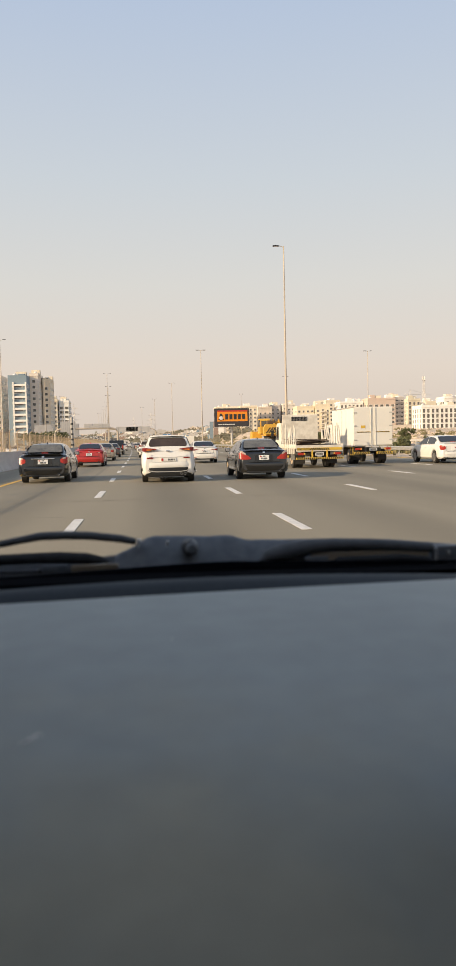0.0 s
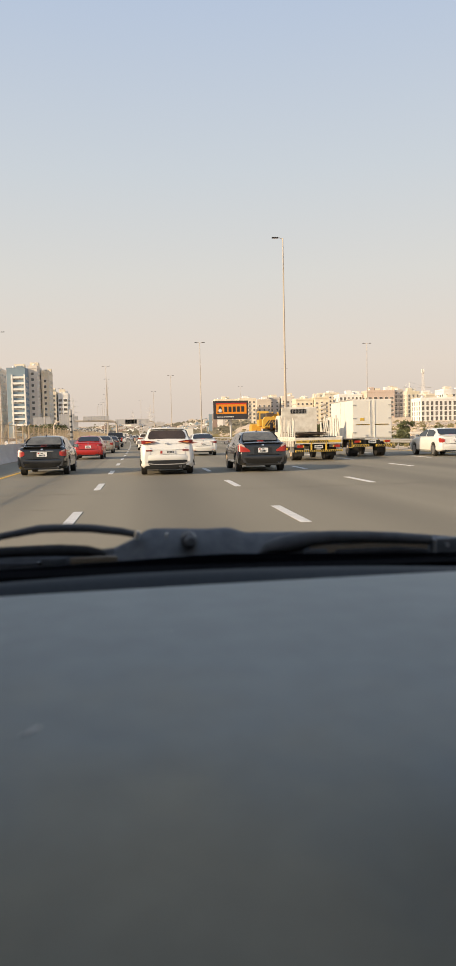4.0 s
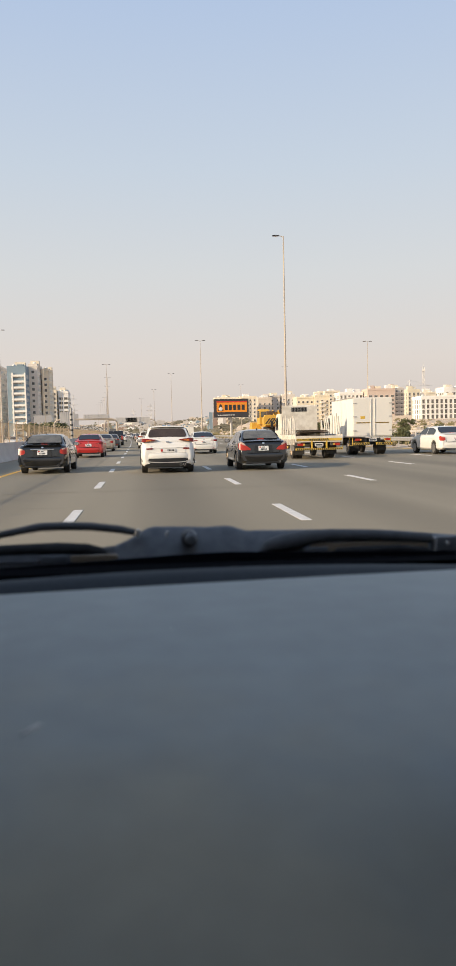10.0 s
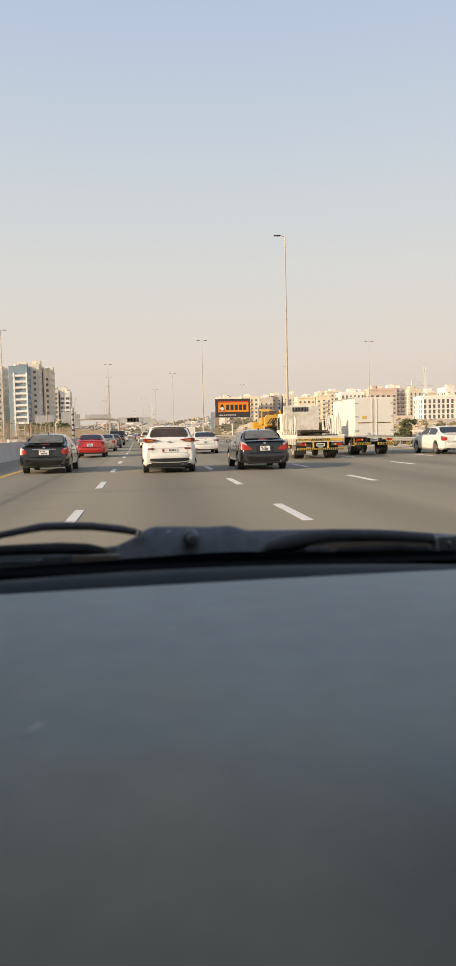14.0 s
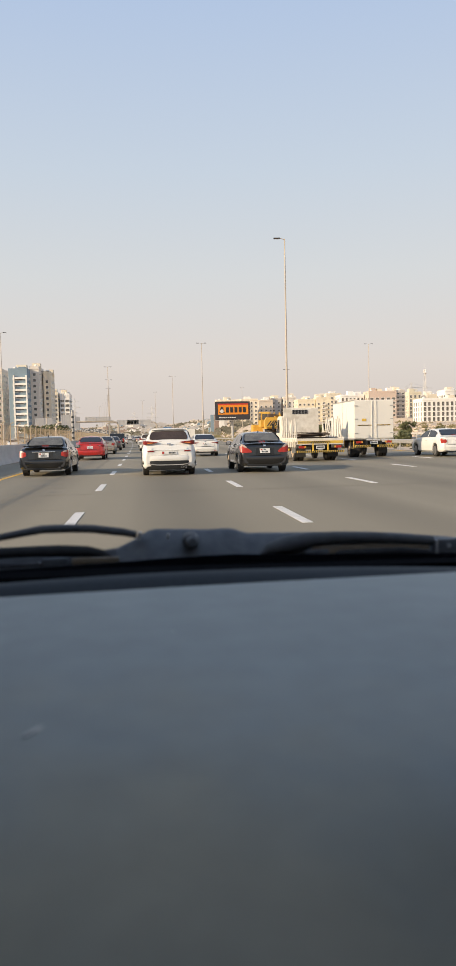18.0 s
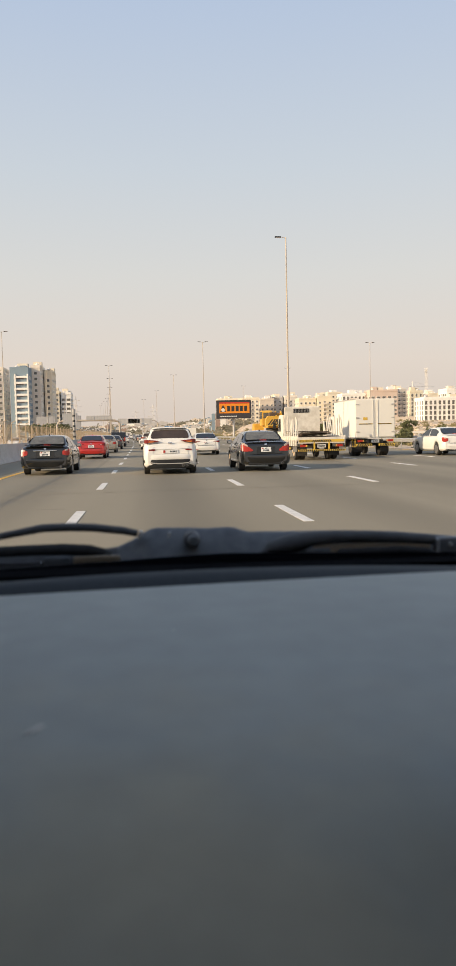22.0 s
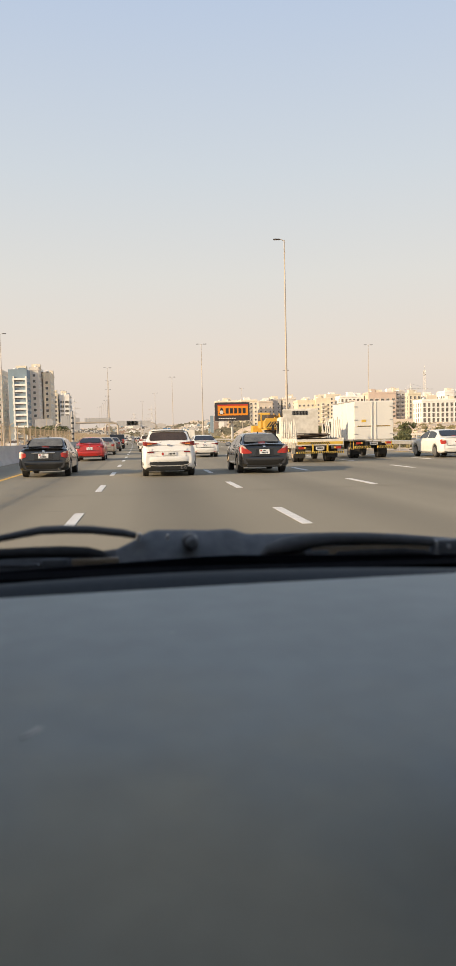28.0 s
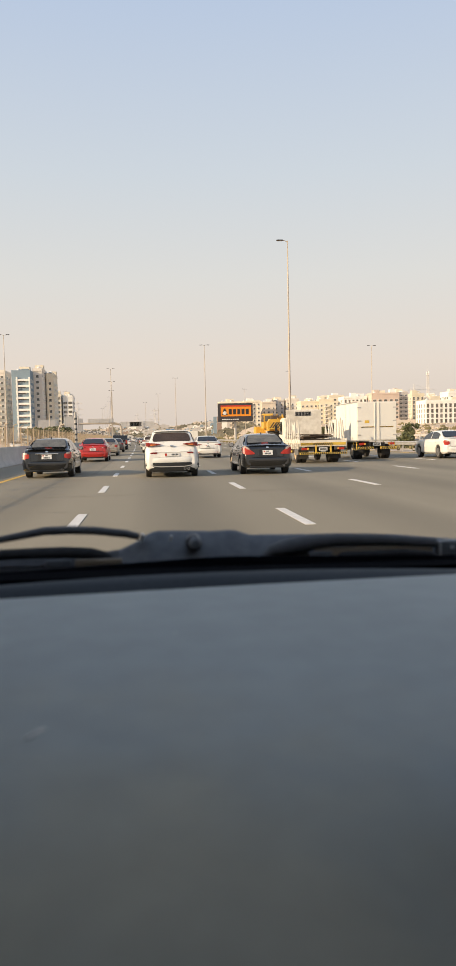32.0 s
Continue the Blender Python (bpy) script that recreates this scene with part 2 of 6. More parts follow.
PANE = mat("building_window_glass", (0.15, 0.14, 0.125), 0.25, var=0.2, scale=0.5, pieces=0.35)


# ---- mesh tools ----
def weigh_normals(me, angle):
    """Large faces keep their own flat normal; only the narrow bevels between them are shaded round."""
    count = len(me.polygons)
    nor, area = np.empty(count * 3), np.empty(count)
    me.polygons.foreach_get("normal", nor)
    me.polygons.foreach_get("area", area)
    nor, limit = nor.reshape(-1, 3), math.cos(radians(angle))
    heavy = nor * area[:, None]
    at_vertex = {}
    for p in me.polygons:
        for v in p.vertices:
            at_vertex.setdefault(v, []).append(p.index)
    out = []
    for p in me.polygons:
        mine = nor[p.index]
        for v in p.vertices:
            near = at_vertex[v]
            total = sum((heavy[q] for q in near if nor[q] @ mine > limit), np.zeros(3))
            size = math.sqrt(total @ total)
            out.append(tuple(total / size) if size > 1e-12 else tuple(mine))
    me.normals_split_custom_set(out)


def mesh_of(name, vf, material, smooth=True, angle=38):
    me = bpy.data.meshes.new(name)
    me.from_pydata([tuple(v) for v in vf[0]], [], vf[1])
    me.materials.append(material)
    if smooth:
        me.shade_smooth()
        me.set_sharp_from_angle(angle=radians(angle))
    me.update()
    if smooth and len(me.polygons) < 1500:
        weigh_normals(me, angle)
    return me


def part(name, vf, material, parent=None, label="", at=None, smooth=True, kind=""):
    ob = new(name, vf if isinstance(vf, bpy.types.Mesh) else mesh_of(name, vf, material, smooth))
    if parent is not None:
        ob.parent = parent
    if at is not None:
        ob.matrix_basis = at if isinstance(at, Matrix) else Matrix.Translation(at)
    return tagged(ob, label, kind=kind)


def thing(name, label, category, at=(0, 0, 0), turn=0, group="", kind=""):
    ob = new(name)
    ob.empty_display_size = 0.2
    ob.matrix_basis = pose(*at, 0, 0, turn)
    return tagged(ob, label, category, group, kind)


def join(*vfs):
    vs, fs = [], []
    for v, f in vfs:
        k = len(vs)
        vs += [tuple(p) for p in v]
        fs += [tuple(i + k for i in q) for q in f]
    return vs, fs


def moved(vf, m):
    return [tuple(m @ Vector(p)) for p in vf[0]], vf[1]


def box(cx, cy, cz, sx, sy, sz, bev=0.0):
    if bev <= 0:
        x, y, z = sx / 2, sy / 2, sz / 2
        v = [(cx + a * x, cy + b * y, cz + c * z) for c in (-1, 1) for a, b in ((-1, -1), (1, -1), (1, 1), (-1, 1))]
        return v, [(3, 2, 1, 0), (4, 5, 6, 7), (0, 1, 5, 4), (1, 2, 6, 5), (2, 3, 7, 6), (3, 0, 4, 7)]
    bm = bmesh.new()
    bmesh.ops.create_cube(bm, size=1)
    bmesh.ops.scale(bm, vec=(sx, sy, sz), verts=bm.verts)
    bmesh.ops.bevel(bm, geom=bm.edges[:], offset=min(bev, 0.45 * min(sx, sy, sz)), segments=2, affect="EDGES", profile=0.6)
    bm.verts.index_update()
    vf = [(v.co.x + cx, v.co.y + cy, v.co.z + cz) for v in bm.verts], [tuple(v.index for v in f.verts) for f in bm.faces]
    bm.free()
    return vf


def loft(rings, cap=True):
    n = len(rings[0])
    v = [p for r in rings for p in r]
    f = [(i * n + j, i * n + (j + 1) % n, (i + 1) * n + (j + 1) % n, (i + 1) * n + j) for i in range(len(rings) - 1) for j in range(n)]
    if cap:
        f += [tuple(reversed(range(n))), tuple(range((len(rings) - 1) * n, len(rings) * n))]
    return v, f


def tube(points, radii, n=10, flat=1.0):
    pts = [Vector(p) for p in points]
    if not hasattr(radii, "__len__"):
        radii = [radii] * len(pts)
    rings = []
    for i, p in enumerate(pts):
        d = (pts[min(i + 1, len(pts) - 1)] - pts[max(i - 1, 0)]).normalized()
        side = d.cross(Vector((0, 0, 1)) if abs(d.z) < 0.95 else Vector((0, 1, 0))).normalized()
        up = side.cross(d)
        rings.append([tuple(p + side * (radii[i] * math.cos(a)) + up * (radii[i] * flat * math.sin(a))) for a in (2 * math.pi * k / n for k in range(n))])
    return loft(rings)


def sheet(rows):
    """A grid of points as a surface."""
    n = len(rows[0])
    return [p for r in rows for p in r], [(i * n + j, i * n + j + 1, (i + 1) * n + j + 1, (i + 1) * n + j) for i in range(len(rows) - 1) for j in range(n - 1)]


def prism(poly, x0, x1):
    """A side outline of (y, z) made into a solid from x0 to x1."""
    return loft([[(x0, y, z) for y, z in poly], [(x1, y, z) for y, z in poly]])


def bars(x0, x1, z, h, y, counts, gap=0.25):
    """Upright dark bars in place of writing."""
    w = (x1 - x0) / counts
    return join(*[box(x0 + w * (i + 0.5), y, z, w * (1 - gap), 0.006, h) for i in range(counts)])


def bend(y):
    return -max(y, 0.0) ** 2 / 15500.0


def lift(y):
    """The land climbs gently far ahead."""
    u = min(1.0, max(0.0, (y - 470.0) / 900.0))
    return 15.0 * u * u * (3 - 2 * u)


# ---- ground and road ----
def rise(x, y):
    """Height of the open ground beside the road."""
    off = x - bend(y)
    sx = min(1, max(0, (off - 20.5 - 0.075 * max(0.0, y)) / 42))
    sy = min(1, max(0, (y - 95) / 480))
    dune = noise.noise((x * 0.012, y * 0.012, 3.0)) * 1.6 + noise.noise((x * 0.06, y * 0.06, 8.0)) * 0.35
    far = sx * sx * (3 - 2 * sx)
    return -0.06 + lift(y) + far * (8.3 * sy * sy * (3 - 2 * sy) + dune * min(1, max(0.12, (off - 30) / 60)))


gx = sorted({*np.linspace(-60, 110, 86), *np.linspace(110, 420, 40), *np.linspace(-400, -60, 18), *np.linspace(420, 4600, 16), *np.linspace(-4600, -400, 16)})
gy = sorted({*np.linspace(-60, 240, 60), *np.linspace(240, 900, 60), *np.linspace(900, 4800, 22), *np.linspace(-3000, -60, 8)})
tagged(part("ground", sheet([[(x, y, rise(x, y)) for x in gx] for y in gy]), SAND), "pale brown stony desert sand with dry scrub", "ground", kind="structure")

road_y = [*np.arange(-60, 300, 10.0), *np.arange(300, 1300, 25.0)]


def strip(x0, x1, z, ys, thick=0.05):
    rows = [[(x0 + bend(y), y, z - thick + lift(y)), (x0 + bend(y), y, z + lift(y)), (x1 + bend(y), y, z + lift(y)), (x1 + bend(y), y, z - thick + lift(y))] for y in ys]
    return loft([list(reversed(r)) for r in rows])


road = tagged(part("road", strip(-7.6, 18.7, 0.0, road_y, 0.04), ASPHALT), "grey-brown multi-lane asphalt motorway worn smooth", "road", kind="structure")
tagged(part("opposite_road", strip(-30, -8.9, 0.0, road_y, 0.04), ASPHALT_OLD), "grey asphalt carriageway behind the median", "road", kind="structure")
tagged(part("service_road", strip(38, 46, 0.35, list(np.arange(60, 150, 10.0)), 0.3), ASPHALT_OLD), "narrow asphalt service road beyond the verge", "road", kind="structure")
part("yellow_edge_line", strip(-5.02, -4.84, 0.006, road_y, 0.004), ROAD_YELLOW, road, "solid yellow edge line")
part("yellow_edge_line", strip(17.82, 17.98, 0.006, road_y, 0.004), ROAD_YELLOW, road, "solid yellow edge line")
dash_mesh = mesh_of("lane_dash", box(0, 0, 0, 0.17, 2.7, 0.006), ROAD_WHITE, smooth=False)
for lx in (-1.23, 2.42, 6.05, 10.2, 14.15):
    for k in range(-1, 34):
        y = 12.6 + 8.35 * k + (random.random() - 0.5) * 0.15
        a = math.degrees(math.atan2(bend(y + 1) - bend(y), 1.0))
        part("lane_dash", dash_mesh, None, road, at=pose(lx + bend(y), y, 0.005, 0, 0, -a))

for sx0, sy0, ln, drift in ((0.1, 34, 18, 0.2), (8.4, 26, 16, 0.5), (-2.2, 30, 20, -0.2), (11.8, 30, 14, 0.3)):
    rows = [[(sx0 + drift * u * u - 0.09, sy0 + ln * u, 0.003), (sx0 + drift * u * u + 0.09, sy0 + ln * u, 0.003)] for u in np.linspace(0, 1, 9)]
    part("skid_mark", sheet(rows), SKID, road, "faint dark tyre mark", smooth=False)
for jy in (18.6, 52.0):
    part("paving_joint", sheet([[(x, jy + 0.035 * math.sin(x * 1.9) + 0.05 * x - 0.02, 0.0035), (x, jy + 0.035 * math.sin(x * 1.9) + 0.05 * x + 0.02, 0.0035)] for x in np.linspace(-4.8, 17.7, 60)]), SKID, road, "thin dark joint across the lanes", smooth=False)
crack_rng = random.Random(21)
for cx0, cy0, n in ((-2.9, 14.6, 7), (-3.6, 17.0, 5), (-3.4, 21.0, 6)):
    pts = [(cx0 + 0.22 * k + crack_rng.uniform(-0.05, 0.05), cy0 + crack_rng.uniform(-0.14, 0.14)) for k in range(n)]
    v, f = sheet([[(x, y - w, 0.004), (x, y + w, 0.004)] for (x, y), w in zip(pts, [crack_rng.uniform(0.004, 0.012) for _ in pts])])
    part("crack", (v, f), RUST, road, "thin dark crack in the asphalt", smooth=False)

# ---- median barrier and fence ----
barrier = thing("median_barrier", "pale grey precast concrete safety barrier along the yellow line", "barrier", kind="structure")
bar_profile = [(-0.30, 0.0), (-0.30, 0.10), (-0.12, 0.36), (-0.09, 1.02), (-0.07, 1.05), (0.07, 1.05), (0.09, 1.02), (0.12, 0.36), (0.30, 0.10), (0.30, 0.0)]
seg = mesh_of("barrier_segment", loft([[(x, y, z) for x, z in bar_profile] for y in (-2.98, 2.98)]), CONCRETE)
for k in range(-3, 66):
    y = 3 + 6 * k
    part("barrier_segment", seg, None, barrier, at=pose(-7.9 + bend(y), y, 0, 0, 0, math.degrees(y / 7750.0) if y > 0 else 0))
fence = thing("median_fence", "weathered beige steel mesh fence above the concrete barrier", "fence", kind="structure")
fx = -8.5
post_vf = join(box(0, 0, 1.15, 0.08, 0.08, 2.3), tube([(0, 0, 2.3), (0.05, 0, 2.42), (0.22, 0, 2.5)], 0.03, 6))
post_mesh = mesh_of("fence_post", post_vf, FENCE)
for k in range(110):
    y = -4 + 3.0 * k
    part("fence_post", post_mesh, None, fence, at=(fx + bend(y), y, -0.03))
fy = [float(v) for v in np.arange(-4, 330, 6)]
for z in (0.5, 1.4, 2.25):
    part("fence_rail", tube([(fx + bend(y), y, z) for y in fy], 0.016, 5), FENCE, fence)
wires = []
for y in np.arange(-4, 326, 0.42):
    wires.append(box(fx + bend(y), y, 1.3, 0.02, 0.034, 1.9))
part("fence_bars", join(*wires), FENCE, fence, smooth=False, kind="stuff")

# ---- guard rail at the verge ----
rail = thing("guard_rail", "galvanised corrugated steel guard rail on posts at the verge", "guard rail", kind="structure")
w_profile = [(0, 0.45), (-0.05, 0.50), (-0.05, 0.56), (0.0, 0.60), (-0.05, 0.64), (-0.05, 0.70), (0, 0.75), (0.012, 0.75), (-0.03, 0.69), (0.012, 0.60), (-0.03, 0.51), (0.012, 0.45)]


def beam(pts, parent):
    part("rail_beam", loft([[(x + a, y, z + b) for a, b in w_profile] for x, y, z in pts]), GALV, parent)


beam([(19.3 + bend(y), y, 0) for y in np.arange(20, 104, 4.0)] + [(19.7, 107, -0.1), (20.6, 111, -0.35)], rail)
beam([(19.3 + bend(y), y, 0) for y in np.arange(150, 330, 6.0)], rail)
rp_mesh = mesh_of("rail_post", join(box(0.06, 0, 0.36, 0.06, 0.12, 0.78), box(0.02, 0, 0.6, 0.06, 0.09, 0.2)), GALV)
for y in [*np.arange(20, 106, 4.0), *np.arange(150, 330, 6.0)]:
    part("rail_post", rp_mesh, None, rail, at=(19.33 + bend(y), y, -0.03))
far_rail = thing("service_rail", "low concrete rail on stub posts beside the service road", "guard rail", kind="structure")
part("rail_beam", box(37.2, 118, 1.02, 0.14, 76, 0.28), CONCRETE, far_rail)
stub = mesh_of("rail_post", box(0, 0, 0, 0.3, 0.4, 1.2, 0.03), CONCRETE)
for k in range(16):
    part("rail_post", stub, None, far_rail, at=(37.2, 82 + 4.8 * k, 0.55))

# ---- street lamps ----
def street_lamp(x, y, h, heads=2, z=0.0, turn=0):
    lamp = thing("street_lamp", "tall tapered beige steel lamp column with twin flat heads", "street lamp", (x, y, z), turn, "motorway lamps")
    part("base_plate", box(0, 0, 0.03, 0.6, 0.6, 0.06, 0.01), GALV, lamp)
    part("column", tube([(0, 0, 0), (0, 0, h * 0.3), (0, 0, h * 0.302), (0, 0, h)], [0.20, 0.165, 0.135, 0.07], 12), POLE, lamp)
    for s in ((-1, 1) if heads == 2 else (-1,)):
        arm = part("arm", tube([(0, 0, h - 0.15), (s * 0.4, 0, h + 0.02), (s * 0.7, 0, h + 0.05)], 0.045, 6), POLE, lamp)
        part("lamp_head", box(s * 1.05, 0, h + 0.05, 0.85, 0.38, 0.13, 0.04), DARK, arm, "dark flat lamp head")
        part("diffuser", box(s * 1.05, 0, h - 0.025, 0.6, 0.28, 0.02), CLEAR_LENS, arm)
    return lamp


near_lamp = street_lamp(19.75 + bend(101.5), 101.5, 27.3, heads=1)
tagged(near_lamp, "tall tapered beige steel lamp column with one flat head")
lamp = street_lamp(19.8 + bend(221), 221, 28)
for y in (341, 461, 582):
    copy_thing(lamp, pose(19.8 + bend(y), y, lift(y)))
for k in range(8):
    y = 292 + 65 * k
    copy_thing(lamp, pose(-8.3 + bend(y), y, lift(y)))
for y in (196, 309, 421):
    copy_thing(lamp, pose(-33 + bend(y), y, 0))
for x, y in ((72, 240), (66, 352), (60, 470)):
    copy_thing(lamp, pose(x, y, rise(x, y)))


# ---- the car that carries the eye ----
def wheel_on(car, x, y, r, w, rim):
    s = 1 if x > 0 else -1
    wheel = part("wheel", tube([(x - s * w, y, r), (x - s * w * 0.98, y, r), (x - s * 0.02, y, r), (x, y, r)], [r * 0.86, r, r, r * 0.88], 22), RUBBER, car)
    part("rim", join(tube([(x - s * 0.05, y, r), (x + s * 0.004, y, r)], [r * 0.68, r * 0.72], 18), *[moved(box(0, 0, r * 0.36, 0.02, r * 0.13, r * 0.55), Matrix.Translation((x + s * 0.008, y, r)) @ Matrix.Rotation(k * math.tau / 5, 4, "X")) for k in range(5)], tube([(x, y, r), (x + s * 0.02, y, r)], [r * 0.18, r * 0.14], 10)), rim, wheel)


own = thing("own_car", "car seen from its front seat, grey dashboard under the windscreen", "car", (0.32, 0, 0))
# The dashboard: a broad padded top, nearly level, with a darker lip behind it.
def pad_row(y, z, a=0.0087, b=0.0053, half=0.80):
    return [(x, y - 0.05 * (x / half) ** 2, z + a * x + b * x * x) for x in np.linspace(-half, half, 33)]


pad = [pad_row(y, z) for y, z in ((0.06, 0.80), (0.12, 1.02), (0.16, 1.10), (0.20, 1.138), (0.24, 1.148), (0.28, 1.1535), (0.32, 1.1575), (0.36, 1.1607), (0.40, 1.1635), (0.45, 1.1665), (0.50, 1.169),
                                  (0.70, 1.176), (0.85, 1.180), (0.915, 1.1805), (0.932, 1.179), (0.940, 1.172), (0.943, 1.15))]


def fall(x, y):
    """The pad rolls off in front of the passenger."""
    u, v = min(1, max(0, (x + 0.265) / 0.09)), min(1, max(0, (0.42 - y) / 0.20))
    return 0.046 * u * u * (3 - 2 * u) * v * v * (3 - 2 * v)


pad = [[(x, y, z - fall(x, y)) for x, y, z in row] for row in pad]
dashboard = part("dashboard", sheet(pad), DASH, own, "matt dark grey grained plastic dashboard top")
part("dashboard_lip", sheet([pad_row(0.95, 1.12), pad_row(0.962, 1.160), pad_row(0.985, 1.173, -0.03, -0.05), pad_row(1.005, 1.1774, -0.0378, -0.066), pad_row(1.018, 1.172, -0.0378, -0.066), pad_row(1.03, 1.10)]), DASH_LIP, dashboard, "darker raised rear lip of the dashboard")
band_x = np.linspace(-0.80, 0.80, 41)
band_z = np.interp(band_x, [-0.8, -0.53, -0.445, -0.358, -0.27, -0.207, -0.150, -0.089, 0.004, 0.137, 0.8], [1.177, 1.182, 1.184, 1.186, 1.1885, 1.1897, 1.187, 1.1835, 1.179, 1.1775, 1.174])
band_row = lambda y, drop: [(float(x), y - 0.05 * (x / 0.8) ** 2, float(z) - drop) for x, z in zip(band_x, band_z)]
part("windscreen_band", sheet([pad_row(1.035, 1.09, 0, 0), band_row(1.06, 0.032), band_row(1.080, 0.0015), band_row(1.086, 0.0), band_row(1.098, 0.001), pad_row(1.108, 1.11, 0, 0)]), FRIT, own, "black ceramic band along the foot of the windscreen")
# Cowl, wipers and bonnet beyond the glass.
cx = np.linspace(-0.75, 0.80, 156)
crest = np.interp(cx, [-0.75, -0.42, -0.369, -0.350, -0.337, -0.325, -0.312, -0.265, -0.228, -0.201, -0.188, -0.175, -0.165, -0.155, -0.122, -0.015, 0.065, 0.125, 0.166, 0.30, 0.80],
                  [1.188, 1.190, 1.1950, 1.2035, 1.210, 1.2190, 1.2222, 1.2207, 1.2186, 1.2199, 1.2180, 1.2124, 1.2102, 1.2112, 1.2100, 1.2080, 1.2035, 1.1968, 1.1924, 1.184, 1.16])
rows = []
for y, drop in ((1.108, 0.085), (1.113, 0.060), (1.120, 0.042), (1.130, 0.026), (1.140, 0.012), (1.150, 0.0025), (1.157, 0.0), (1.165, 0.0015), (1.20, 0.03), (1.24, 0.08)):
    rows.append([(float(x), y, max(1.115, float(z) - drop)) for x, z in zip(cx, crest)])
split = int(np.searchsorted(cx, -0.367))
cowl = part("cowl_panel", sheet([r[split - 1:] for r in rows]), COWL, own, "weathered grey plastic cowl under the windscreen")
# Left end of the same cowl sheet, coloured darker in place of shade.
part("cowl_shade_end", sheet([r[:split] for r in rows]), WIPER, cowl, "left end of the cowl, darkened in colour to stand for shade")
cap = part("wiper_pivot_cap", join(tube([(-0.2567, 1.108, 1.2066), (-0.2567, 1.140, 1.2074)], [0.0100, 0.0108], 20), tube([(-0.2567, 1.1035, 1.2065), (-0.2567, 1.108, 1.2066)], [0.0062, 0.0098], 20)), COWL, cowl, "round rubber pivot cap")
part("cap_collar", tube([(-0.2585, 1.1125, 1.2062), (-0.2585, 1.140, 1.2070)], [0.0116, 0.0118], 20), WIPER, cap)
part("cowl_clip", moved(box(0, 0, 0, 0.0036, 0.010, 0.0085, 0.001), pose(-0.2919, 1.122, 1.2145, 0, 14, 0)), GALV, cowl)
wl = [(-0.72, 1.14, 1.197), (-0.5743, 1.14, 1.2145), (-0.5388, 1.14, 1.2190), (-0.503, 1.14, 1.2250), (-0.4780, 1.14, 1.2290), (-0.440, 1.14, 1.2292), (-0.4039, 1.14, 1.2272), (-0.3586, 1.14, 1.2210), (-0.3385, 1.14, 1.2161)]
arm = part("wiper_arm", tube(wl, [0.005, 0.005, 0.0052, 0.0058, 0.0064, 0.0064, 0.0062, 0.0060, 0.0050], 12), WIPER, own, "black curved wiper arm")
part("arm_end", moved(box(0, 0, 0, 0.0055, 0.012, 0.0125, 0.002), pose(-0.3345, 1.134, 1.2150, 0, 16, 0)), GALV, arm, "bare metal arm end")
wb = [(-0.74, 1.125, 1.194), (-0.5718, 1.125, 1.1966), (-0.5368, 1.125, 1.1980), (-0.4929, 1.125, 1.1986), (-0.4486, 1.125, 1.1982), (-0.410, 1.125, 1.1955), (-0.390, 1.125, 1.1915), (-0.376, 1.125, 1.1865)]
blade = part("wiper_blade", tube(wb, [0.0075, 0.0078, 0.0080, 0.0082, 0.0088, 0.0085, 0.0066, 0.0030], 12), BLADE, own, "black rubber wiper blade")
part("blade_spring", tube([(-0.70, 1.110, 1.1835), (-0.535, 1.110, 1.1832), (-0.486, 1.110, 1.1824), (-0.478, 1.110, 1.1838), (-0.4755, 1.110, 1.1800)], 0.0026, 8), WIPER, blade)
part("spring_tip", tube([(-0.4800, 1.107, 1.1842), (-0.4760, 1.107, 1.1830), (-0.4748, 1.107, 1.1800)], 0.0018, 8), CHROME, blade, "bright metal spring tip")
part("cowl_end_cap", box(0.160, 1.124, 1.1845, 0.088, 0.018, 0.0235, 0.004), COWL, cowl, "grey plastic end cap of the cowl")
part("end_cap_rib", box(0.1185, 1.1145, 1.1845, 0.004, 0.006, 0.020, 0.0012), GALV, cowl)
part("end_cap_stud", tube([(0.138, 1.116, 1.186), (0.138, 1.111, 1.186)], [0.0036, 0.003], 10), GALV, cowl)
part("cowl_slot", box(-0.455, 1.108, 1.1850, 0.036, 0.006, 0.0105, 0.002), COWL, cowl)
part("cowl_slot", box(-0.070, 1.107, 1.1835, 0.036, 0.006, 0.0100, 0.002), COWL, cowl)
wr = [(-0.1530, 1.122, 1.1800), (-0.1400, 1.122, 1.1890), (-0.1200, 1.122, 1.1935), (-0.1010, 1.122, 1.1965), (-0.0800, 1.122, 1.2015), (-0.0420, 1.122, 1.2034), (0.0160, 1.122, 1.2015), (0.0740, 1.122, 1.1967), (0.1137, 1.122, 1.1932)]
arm2 = part("wiper_arm", tube(wr, [0.0040, 0.0105, 0.0132, 0.0138, 0.0114, 0.0098, 0.0092, 0.0086, 0.0080], 14), WIPER, own, "black broad wiper arm")
part("wiper_blade", tube([(-0.0405, 1.108, 1.1800), (-0.036, 1.108, 1.1810), (0.0124, 1.108, 1.1812), (0.0607, 1.108, 1.1812), (0.0996, 1.108, 1.1775), (0.1114, 1.108, 1.1730)], [0.0035, 0.0055, 0.0058, 0.0060, 0.0055, 0.0035], 10), BLADE, arm2, "black rubber wiper blade")
